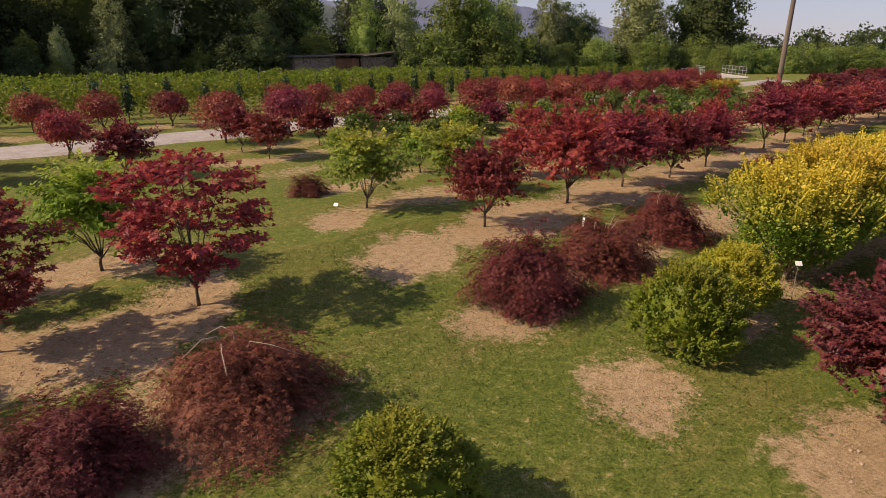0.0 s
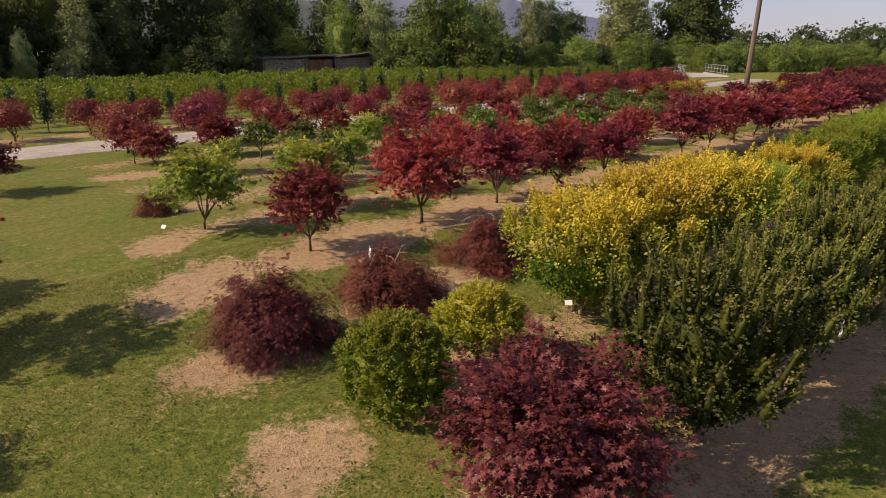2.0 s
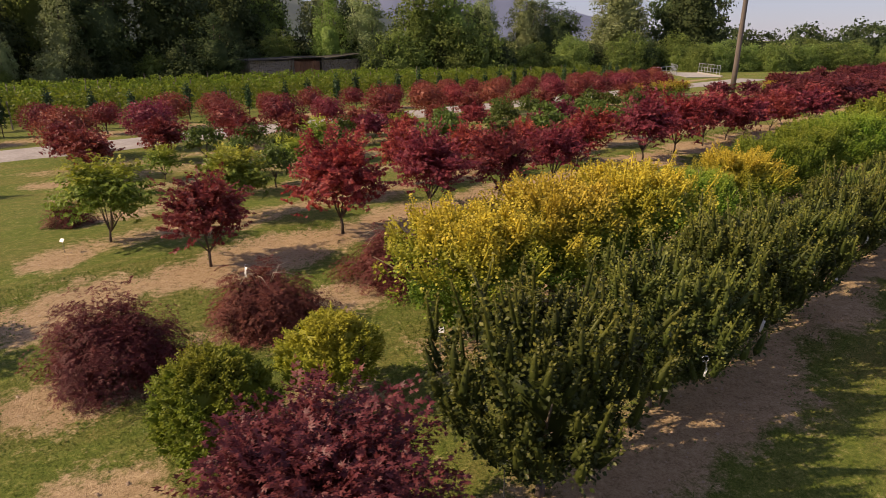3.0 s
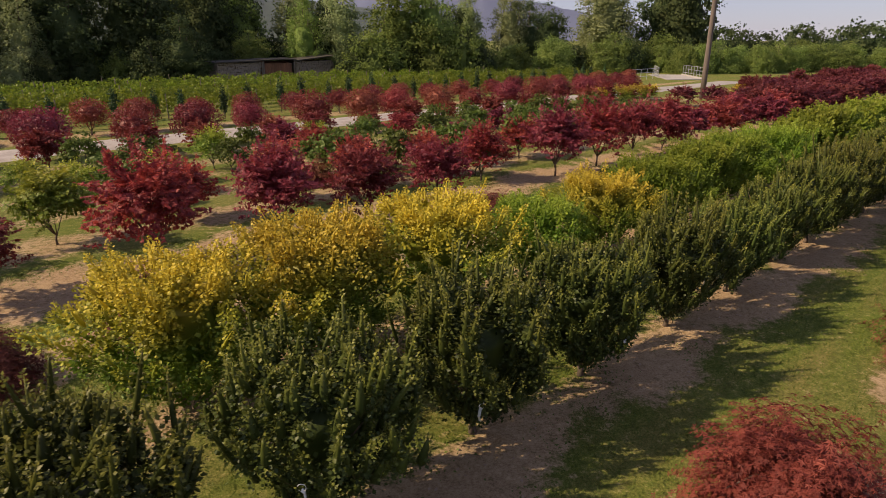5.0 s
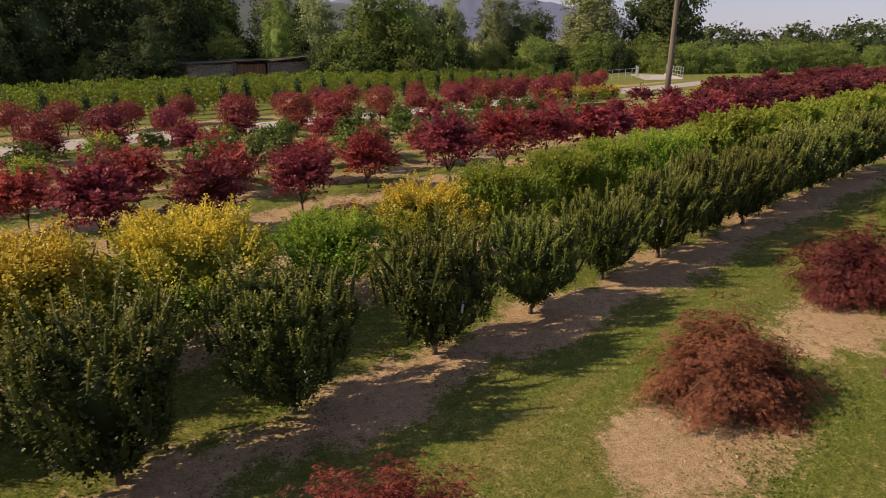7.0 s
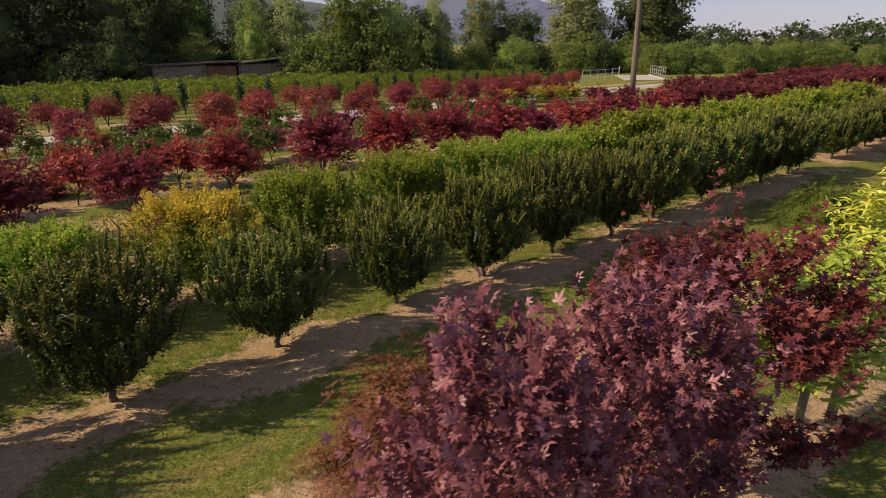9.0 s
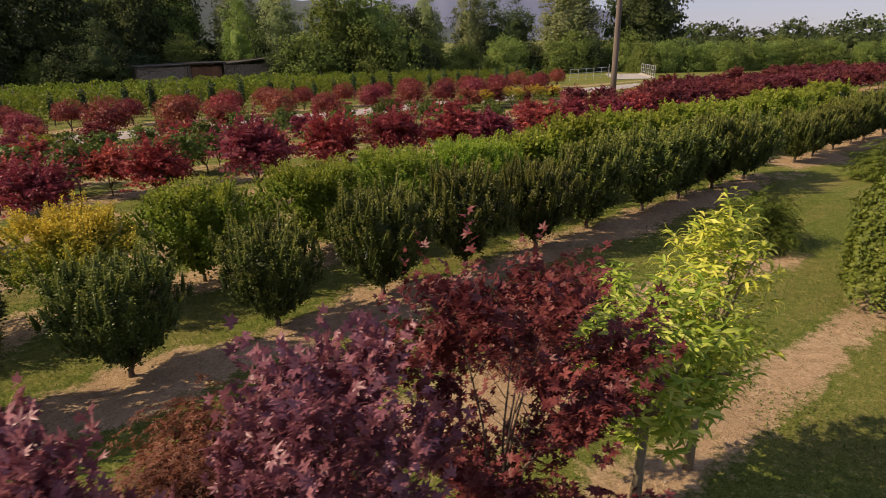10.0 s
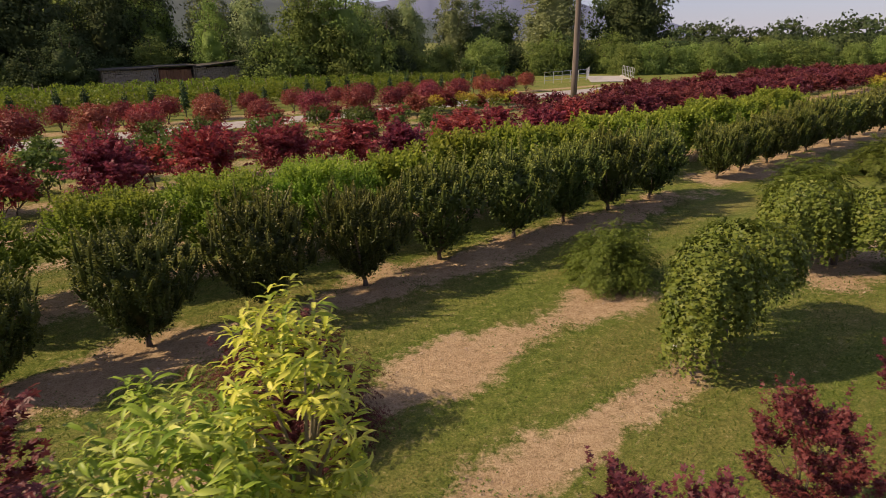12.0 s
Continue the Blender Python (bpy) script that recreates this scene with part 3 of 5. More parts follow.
def bulged(rng, n, boughs, low, spread=0.17):
    """Directions gathered round evenly spread boughs, and how far each stands out: bulges with folds between them."""
    z = low + (1 - low) * (np.arange(boughs) + 0.5) / boughs
    a = np.arange(boughs) * 2.39996 + rng.normal(0, 0.12, boughs)
    main = np.stack([np.sqrt(1 - z * z) * np.cos(a), np.sqrt(1 - z * z) * np.sin(a), z], 1)
    i = rng.integers(0, boughs, n)
    off = rng.normal(0, spread, (n, 3))
    d = unit(main[i] + off)
    f = rng.uniform(0.90, 1.06, boughs)[i] * (1.12 - 2.6 * np.minimum((off ** 2).sum(1), 0.1))
    return d, f


def with_inside(rng, P, A, N, S, mid, share=0.22, big=1.7):
    """Adds the larger shaded leaves inside a crown."""
    m = int(len(P) * share)
    j = rng.integers(0, len(P), m)
    q = mid + (P[j] - mid) * rng.uniform(0.35, 0.82, (m, 1)) ** 0.7
    q[:, 2] = np.maximum(q[:, 2], 0.06)
    return np.concatenate([P, q]), np.concatenate([A, rng.normal(0, 1, (m, 3))]), np.concatenate([N, unit(N[j] + rng.normal(0, 0.4, (m, 3)))]), np.concatenate([S, S[j] * big])


def skin_tree(rng, w, h, z0, twigs, per, size, kind="oval", out=0.8, rise=0.35, long=(0.2, 0.4), wide=0.32, lie=True, droop=0.1, low=-0.85, uneven=0.08, deep=0.6, shoots=0, skirt=0.3, boughs=46, z_fork=None, thick=0.027, far=False):
    """Full crown whose sprays lie close over the whole skin, some deeper, over a rounded body."""
    d, bulge = bulged(rng, twigs, boughs, low)
    half, mid = np.array([w / 2, w / 2, (h - z0) / 2]), np.array([0, 0, (h + z0) / 2])
    f = lumpy(d * 1.5, rng, uneven) * rng.uniform(deep, 1.0, twigs) ** 0.5 * bulge
    wider = 1 + skirt * np.maximum(-d[:, 2:3], 0) * (1, 1, 0)
    D = unit(d * (out, out, out * 0.4) + rng.normal(0, 0.22, (twigs, 3)) + (0, 0, rise))
    L = rng.uniform(*long, twigs)
    C = d * f[:, None] * half * wider + mid - D * L[:, None] * 0.7
    P, A, N = sprays(rng, C, D, L, per, wide, lie, droop, 0.22, d * 0.9)
    if shoots:
        i = rng.choice(np.where(d[:, 2] > 0.1)[0], shoots)
        p2, a2, n2 = sprays(rng, C[i] + D[i] * 0.1, d[i] * (0.5, 0.5, 0) + rng.normal(0, 0.15, (shoots, 3)) + (0, 0, 1), rng.uniform(0.35, 0.65, shoots), 12, 0.14, lie)
        P, A, N = np.concatenate([P, p2]), np.concatenate([A, a2]), np.concatenate([N, n2])
    keep = P[:, 2] > 0.06
    P, A, N = P[keep], A[keep], N[keep]
    P, A, N, S = with_inside(rng, P, A, N, size * rng.uniform(0.7, 1.3, len(P)), mid)
    tips = [Vector(p) * 0.8 for p in (d * half * 0.75 + mid)[rng.integers(0, twigs, 6 if far else 10)]]
    return (P, A, N, S, kind), stems(rng, w * 0.6, tips, z_fork or max(0.12, z0 * 0.6), thick, 4 if far else 5, 0 if far else 2)


def plume_tree(rng, w, h, z0, plumes, per, size, kind="broad", shape=VASE, lean=0.5, reach=(0.26, 0.48), fat=0.085, tall=0.25, tall_reach=(0.5, 0.9), core=0.5, uneven=0.12, thick=0.05, z_fork=None, far=False, inside=0.1, body=1.0):
    """Tree made of many leafy upright plumes set over its whole body, some of them long young shoots that stand out of the top."""
    z = ((np.arange(plumes) + rng.uniform(0, 1, plumes)) / plumes) ** 0.85
    a = np.arange(plumes) * 2.39996 + rng.normal(0, 0.25, plumes)
    out = np.stack([np.cos(a), np.sin(a), 0 * a], 1)
    up = np.array([0.0, 0.0, 1.0])
    deep = np.where(rng.uniform(0, 1, plumes) < 0.22, rng.uniform(0.35, 0.7, plumes), rng.uniform(0.82, 1.08, plumes))
    r = np.interp(z, *shape) * w / 2 * deep * lumpy(unit(out + up * (z[:, None] * 2 - 1)) * 1.4, rng, uneven)
    cap = rng.uniform(0, 1, plumes) < 0.2
    z = np.where(cap, rng.uniform(0.88, 1.0, plumes), z)
    r = np.where(cap, w / 2 * np.interp(0.9, *shape) * np.sqrt(rng.uniform(0, 0.8, plumes)), r)
    long = (rng.uniform(0, 1, plumes) < tall) & (z > 0.3)
    L = np.where(long, rng.uniform(*tall_reach, plumes) * (0.6 + 0.4 * z), rng.uniform(*reach, plumes))
    R = np.where(long, fat * 0.6, fat) * rng.uniform(0.8, 1.25, plumes)
    D = unit(out * (lean * (1.1 - 0.8 * z))[:, None] + rng.normal(0, 0.16, (plumes, 3)) + up)
    C = out * r[:, None] + up * (z0 + z * (h - z0) * 0.86 - 0.1)[:, None] - D * (np.where(long, 0.12, 0.3) * L)[:, None]
    side = unit(np.cross(D, rng.normal(0, 1, (plumes, 3))))
    other = np.cross(D, side)
    P, A, N, S, Y = [], [], [], [], []
    for j in range(per):
        s = (j + rng.uniform(0, 1, (plumes, 1))) / per
        q = j * 2.39996 + rng.normal(0, 0.3, (plumes, 1))
        rad = side * np.cos(q) + other * np.sin(q)
        P.append(C + D * L[:, None] * s + rad * R[:, None] * np.sqrt(np.maximum(1.0 - s ** 1.5, 0.02)) * rng.uniform(0.5, 1.15, (plumes, 1)))
        A.append(rad * (0.75 - 0.4 * s) + D * (0.15 + 0.7 * s) - up * 0.2 + rng.normal(0, 0.25, (plumes, 3)))
        N.append(rad * (0.8 - 0.3 * s) + up * 0.4 + D * (0.1 + 0.6 * s) + rng.normal(0, 0.34, (plumes, 3)))
        S.append(size * rng.uniform(0.7, 1.25, plumes) * (1.0 - 0.35 * s[:, 0] ** 3))
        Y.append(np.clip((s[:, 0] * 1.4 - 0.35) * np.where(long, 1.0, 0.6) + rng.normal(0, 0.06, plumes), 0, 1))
    P, A, N, S, Y = np.concatenate(P), np.concatenate(A), unit(np.concatenate(N)), np.concatenate(S), np.concatenate(Y)
    P[:, 2] = np.maximum(P[:, 2], 0.08)
    grown = len(P)
    P, A, N, S = with_inside(rng, P, A, N, S, np.array([0, 0, z0 + 0.5 * (h - z0)]), inside, 1.5)
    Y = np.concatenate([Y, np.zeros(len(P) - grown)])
    ring = np.arange(5) * 2 * math.pi / 5
    V = [C]
    for at_s, wide in ((0.2, 0.75), (0.5, 0.62), (0.8, 0.33)):
        for b in ring:
            V.append(C + D * (L * at_s)[:, None] + (side * math.cos(b) + other * math.sin(b)) * (R * wide * body)[:, None])
    V.append(C + D * (L * 0.97)[:, None])
    V = np.stack(V, 1)
    F = [(0, 1 + (k + 1) % 5, 1 + k) for k in range(5)] + [(16, 11 + k, 11 + (k + 1) % 5) for k in range(5)]
    for q in (1, 6):
        for k in range(5):
            F += [(q + k, q + (k + 1) % 5, q + 5 + (k + 1) % 5), (q + k, q + 5 + (k + 1) % 5, q + 5 + k)]
    spindles = (V.reshape(-1, 3), (np.array(F)[None] + (np.arange(plumes) * 17)[:, None, None]).reshape(-1, 3))
    t = np.linspace(0.04, 0.7, 7)
    mass = inner_mass(rng, z0 + t * (h - z0) * 0.9, w / 2 * np.interp(t, *shape), core, 0.12)
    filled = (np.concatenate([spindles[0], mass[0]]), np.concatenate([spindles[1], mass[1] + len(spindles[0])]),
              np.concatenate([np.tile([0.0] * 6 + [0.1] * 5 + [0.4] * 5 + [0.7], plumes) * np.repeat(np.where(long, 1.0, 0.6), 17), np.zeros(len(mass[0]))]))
    tips = [(rng.normal(0, w * 0.2), rng.normal(0, w * 0.2), h * rng.uniform(0.45, 0.7)) for _ in range(7)]
    return (P, A, N, S, kind, filled, Y), stems(rng, w * 0.5, tips, z_fork or z0 * 0.6, thick, 4 if far else 6, 0 if far else 2)


STOCK = {}


def plant(kind, u, v, label, category, group, seed=0, scale=1.0, squash=1.0, turn=None, material=None, name="maple_tree"):
    """Sets a plant of a kind at its place in the rows; the kind is built on its first use and copied after that."""
    build, made, mat, bark = KINDS[kind]
    mat = material or mat
    key = (kind, seed % made, mat.name)
    spot = at(u, v)
    a = (u * 77.7 + v * 31.3 + seed * 47) % 360 if turn is None else turn
    m = Matrix.Translation((spot.x, spot.y, ground_height(u, v))) @ Matrix.Rotation(radians(a), 4, "Z") @ Matrix.Diagonal((scale, scale, scale * squash, 1))
    if key not in STOCK:
        rng = np.random.default_rng(seed % made + 17 * (sum(map(ord, kind)) % 97))
        (P, A, N, S, leaf, *core), (V, F) = build(rng)
        ob = new(name)
        part("trunk", mesh_from("trunk", V, F, bark, smooth=True), None, ob)
        part("crown", leaves("crown", P, A, N, S, leaf, mat, *core), None, ob)
        STOCK[key] = ob
        ob.matrix_basis = m
    else:
        src = STOCK[key]
        ob = copy_thing(src, m @ Matrix.Diagonal((*(1 / s for s in src.scale), 1)))
        ob.name = name
    return tagged(ob, label, category, group)


def hash_noise(x, y, s):
    return noise.noise(Vector((x * s, y * s, 3.7)))


def ground_height(u, v):
    if not (-25 < u < 95 and -22 < v < 34):
        return 0.0
    return 0.05 * hash_noise(u, v, 0.16) + 0.03 * hash_noise(u, v, 0.6)


KINDS = {
    # kind: builder, variants, leaves, bark
    "red_open": (lambda g: layered_tree(g, 2.45, 2.35, 0.6, 46, 7, 12, 0.080, kind="palm", inner=0.2, uneven=0.2), 3, RED, BARK),
    "red": (lambda g: skin_tree(g, 2.5, 2.4, 0.55, 330, 13, 0.072, kind="palm", rise=0.35, long=(0.25, 0.5), deep=0.2, uneven=0.2, boughs=30, skirt=0.05, low=-0.8, shoots=18, z_fork=0.4, thick=0.032), 4, RED, BARK),
    "red_mid": (lambda g: skin_tree(g, 2.45, 2.35, 0.6, 260, 12, 0.098, kind="three", rise=0.35, long=(0.25, 0.5), deep=0.3, uneven=0.18, boughs=30, skirt=0.05, low=-0.8, shoots=10, z_fork=0.4), 3, RED, BARK),
    "red_far": (lambda g: skin_tree(g, 2.7, 2.25, 0.4, 220, 11, 0.118, kind="three", rise=0.3, long=(0.25, 0.5), deep=0.35, uneven=0.18, boughs=30, skirt=0.1, low=-0.8, far=True), 3, CRIMSON, BARK),
    "red_dist": (lambda g: skin_tree(g, 2.6, 2.15, 0.5, 150, 9, 0.17, kind="oval", rise=0.3, long=(0.25, 0.5), deep=0.35, uneven=0.18, boughs=26, skirt=0.1, low=-0.8, far=True), 3, WINE, BARK),
    "fresh_far": (lambda g: plume_tree(g, 2.5, 2.25, 0.45, 140, 20, 0.11, kind="tuft", shape=BOWL, lean=0.9, fat=0.14, tall=0.2, tall_reach=(0.4, 0.7), core=0.5, uneven=0.2, far=True, body=0.5), 2, FRESH, BARK_PALE),
    "ball": (lambda g: ball_tree(g, 2.2, 2.1, 0.4, 2600, 0.088, lump=0.12), 3, RUSSET, BARK),
    "purple": (lambda g: layered_tree(g, 2.2, 2.9, 0.9, 44, 9, 15, 0.066, kind="palm", rise=0.9, z_fork=0.6, shoots=40, uneven=0.24), 2, PURPLE, BARK),
    "purple_tall": (lambda g: layered_tree(g, 1.9, 3.4, 0.9, 48, 9, 15, 0.068, kind="palm", rise=1.1, long=0.22, z_fork=0.7, shoots=60, uneven=0.24), 2, PURPLE, BARK),
    "purple_low": (lambda g: skin_tree(g, 2.5, 2.05, 0.42, 680, 16, 0.056, kind="palm", rise=0.3, long=(0.25, 0.55), skirt=0.12, low=-0.75, shoots=40, uneven=0.14, deep=0.3), 1, WINE_PURPLE, BARK),
    "yellow": (lambda g: plume_tree(g, 2.6, 2.3, 0.5, 290, 56, 0.047, kind="tuft", shape=BOWL, lean=1.25, reach=(0.22, 0.42), fat=0.135, tall=0.14, tall_reach=(0.35, 0.6), core=0.42, uneven=0.26, thick=0.04, z_fork=0.2, body=0.3), 3, YELLOW, BARK_PALE),
    "yellow_far": (lambda g: skin_tree(g, 2.6, 2.4, 0.4, 170, 9, 0.12, far=True), 2, YELLOW, BARK_PALE),
    "fresh": (lambda g: plume_tree(g, 2.45, 2.2, 0.45, 250, 44, 0.055, kind="tuft", shape=BOWL, lean=1.1, reach=(0.24, 0.45), fat=0.14, tall=0.15, tall_reach=(0.35, 0.6), core=0.42, uneven=0.22, thick=0.035, z_fork=0.25, body=0.32), 3, FRESH, BARK_PALE),
    "lime": (lambda g: skin_tree(g, 2.3, 2.3, 0.5, 330, 12, 0.075, kind="three", rise=0.3, long=(0.25, 0.45), deep=0.25, uneven=0.16), 2, LIME, BARK),
    "hedge": (lambda g: plume_tree(g, 1.95, 2.35, 0.40, 240, 50, 0.052, fat=0.085, reach=(0.28, 0.5), tall=0.2, uneven=0.18, z_fork=0.22, core=0.52, body=0.75), 4, OLIVE, BARK),
    "hedge_mid": (lambda g: plume_tree(g, 2.0, 2.35, 0.40, 200, 30, 0.075, fat=0.09, reach=(0.28, 0.5), tall=0.2, uneven=0.18, z_fork=0.22, core=0.52, body=0.8), 3, OLIVE, BARK),
    "hedge_far": (lambda g: plume_tree(g, 2.05, 2.35, 0.38, 140, 14, 0.11, fat=0.1, reach=(0.26, 0.46), tall=0.2, uneven=0.16, far=True, core=0.55), 2, OLIVE, BARK),
    "round": (lambda g: plume_tree(g, 1.5, 1.3, 0.2, 460, 30, 0.040, shape=DOME, lean=1.8, reach=(0.12, 0.2), fat=0.058, tall=0.02, tall_reach=(0.2, 0.28), core=0.66, uneven=0.06, thick=0.06, body=0.75), 2, BOX, BARK),
    "headed": (lambda g: plume_tree(g, 1.4, 1.5, 0.5, 420, 30, 0.040, shape=DOME, lean=1.6, reach=(0.12, 0.22), fat=0.058, tall=0.05, tall_reach=(0.2, 0.3), core=0.62, uneven=0.1, thick=0.05, z_fork=0.42, body=0.75), 1, BOX_YELLOW, BARK),
    "mound": (lambda g: mound_tree(g, 2.3, 1.15, 900, 13, 0.062), 3, DARKRED, BARK),
    "mound_far": (lambda g: mound_tree(g, 2.3, 1.15, 380, 11, 0.095), 2, DARKRED, BARK),
    "lime_far": (lambda g: skin_tree(g, 2.3, 2.3, 0.5, 220, 10, 0.105, kind="oval", rise=0.3, long=(0.25, 0.45), deep=0.25, uneven=0.16), 2, LIME, BARK),
    "weep": (lambda g: weeping_tree(g, ((-0.85, -0.9, 2.25, 0.6, 0.1, 0.6), (0.25, 0.0, 2.2, 0.78, 1.1, 1.15), (0.75, 0.5, 2.0, 0.55, 1.2, 1.05)), 0.062, 1.5), 1, WEEP, BARK),
    "chest": (lambda g: chestnut_tree(g, 1.75, 2.8, 165, 13, 0.185), 1, CHEST_GREEN, BARK_PALE),
    "chest_slim": (lambda g: chestnut_tree(g, 1.2, 3.4, 110, 13, 0.175), 1, CHEST, BARK_PALE),
    "young": (lambda g: spread_tree(g, 1.1, 1.3, 0.25, 30, 26, 0.095, kind="broad", thick=0.022, z_fork=0.3, far=True), 3, YOUNG, BARK),
    "column": (lambda g: ball_tree(g, 0.46, 2.4, 0.05, 420, 0.10, thick=0.03), 2, CONIFER, BARK),
    "wood": (lambda g: wood_tree(g, 9.0, 14.0, -1.5, 150, 46, 0.36), 4, WOOD_DARK, BARK),
    "wood_light": (lambda g: wood_tree(g, 7.0, 11.5, -1.5, 150, 46, 0.27), 4, WOOD_MID, BARK),
    "poplar": (lambda g: wood_tree(g, 4.8, 11.5, -1.0, 150, 40, 0.22, tall=1.5), 3, WOOD_GREY, BARK),
    "bush": (lambda g: wood_tree(g, 6.0, 5.0, -2.6, 130, 40, 0.24, thick=0.12), 4, WOOD_MID, BARK),
    "bush_far": (lambda g: wood_tree(g, 6.0, 5.0, -2.6, 80, 20, 0.36, thick=0.12), 2, WOOD_MID, BARK),
    "weep_low": (lambda g: weeping_tree(g, ((-0.7, 0.2, 2.0, 0.95, 0.5, 0.35), (0.6, -0.3, 1.85, 0.9, 0.7, 0.15)), 0.07, 1.2), 1, WEEP, BARK),
}

# ---- ground: one sheet, finer where the rows are ----
ROWS = {"A": -2.2, "B": 1.0, "C": 3.8, "D": 7.4, "E": 10.7, "F": 13.7, "G": 16.6, "H": 19.2, "J": 21.8, "K": 24.1, "R": -6.3, "S": -8.95, "T": -11.9}


def soft(x, a, b):
    t = np.clip((x - a) / (b - a), 0, 1)
    return t * t * (3 - 2 * t)


def waves(u, v, s, seed):
    g = np.random.default_rng(seed)
    f = np.zeros_like(u)
    for _ in range(9):
        a, k = g.uniform(0, 6.28), g.uniform(0.5, 1.7) * s
        f += np.sin((u * math.cos(a) + v * math.sin(a)) * k + g.uniform(0, 6.28))
    return f / 3.0


def bare_soil(u, v):
    """How bare the ground is, 0 to 1: strips under the rows and patches round plants and lost plants."""
    n = waves(u, v, 1.7, 3) * 0.22 + waves(u, v, 5.0, 4) * 0.14
    s = np.zeros_like(u)

    def strip(row, u0, u1, half, full=1.0):
        d = np.abs(v - row) / half + n * 1.4
        s[:] = np.maximum(s, full * (1 - soft(d, 0.5, 1.3)) * soft(u + n * 3, u0 - 0.5, u0 + 0.5) * (1 - soft(u + n * 3, u1 - 0.5, u1 + 0.5)))

    def patch(pu, pv, ru, rv):
        d = np.hypot((u - pu) / ru, (v - pv) / rv) + n * 1.1
        s[:] = np.maximum(s, 1 - soft(d, 0.5, 1.3))

    strip(ROWS["A"] - 0.48, 9.0, 45.0, 0.76)
    strip(ROWS["A"], 46.5, 140, 1.0)
    strip(ROWS["B"], 10.8, 60, 0.8, 0.85)
    strip(ROWS["C"], 9.0, 30, 0.8, 0.8)
    strip(ROWS["D"], 7.0, 140, 1.25, 0.95)
    strip(ROWS["D"], -20, 4.6, 1.2)
    strip(ROWS["E"], 8.4, 140, 0.9, 0.7)
    strip(ROWS["E"], -20, 4.0, 1.0)
    strip(ROWS["F"], 8.4, 140, 0.7, 0.55)
    strip(ROWS["G"], 9.4, 140, 0.7, 0.55)
    strip(ROWS["H"], 9.4, 140, 0.8, 0.55)
    strip(ROWS["J"], 9.4, 140, 0.8, 0.55)
    strip(31.2, -30, 90, 1.2, 0.7)
    strip(ROWS["S"], 17.0, 34.6, 0.42)
    strip(ROWS["S"], 39.0, 60, 0.4)
    strip(ROWS["R"], 29.0, 35.6, 0.62)
    patch(8.1, 6.7, 1.3, 1.1)
    patch(8.3, 10.3, 0.9, 0.8)
    patch(6.9, 1.0, 1.05, 0.85)
    patch(9.3, 0.9, 0.9, 0.6)
    patch(7.5, -1.6, 1.2, 0.9)
    patch(6.9, 3.5, 1.2, 0.8)
    patch(21.2, -6.5, 1.7, 0.9)
    patch(17.4, -5.9, 1.6, 0.8)
    patch(26.4, -6.4, 2.0, 0.9)
    patch(1.4, 4.0, 2.4, 1.0)
    patch(40.8, -8.8, 1.6, 1.0)
    patch(10.6, 13.3, 1.4, 0.8)
    patch(10.9, 19.2, 1.6, 0.8)
    return np.clip(s, 0, 1)


def far_steps(start, end, first):
    out, step, x = [], first, start
    while x < end:
        step *= 1.35
        x += step
        out.append(x)
    return np.array(out)


gu = np.concatenate([-24 - far_steps(0, 2600, 0.25)[::-1], np.arange(-24, 62, 0.38), 62 + far_steps(0, 2600, 0.25)])
gv = np.concatenate([-16 - far_steps(0, 2600, 0.25)[::-1], np.arange(-16, 33, 0.36), 33 + far_steps(0, 2600, 0.25)])
UU, VV = np.meshgrid(gu, gv, indexing="ij")
near = (UU > -25) & (UU < 95) & (VV > -22) & (VV < 34)
ZZ = np.zeros_like(UU)
ZZ[near] = [ground_height(a, b) for a, b in zip(UU[near], VV[near])]
SOIL = bare_soil(UU, VV)
lumps = np.random.default_rng(5).normal(0, 1, UU.shape)
ZZ = np.where(near, ZZ + SOIL * 0.012 * lumps - SOIL * 0.01, ZZ)
GX, GY = UU * DU[0] + VV * DV[0], UU * DU[1] + VV * DV[1]
ni, nj = UU.shape
idx = np.arange(ni * nj).reshape(ni, nj)
quads = np.stack([idx[:-1, :-1], idx[1:, :-1], idx[1:, 1:], idx[:-1, 1:]], -1).reshape(-1, 4)


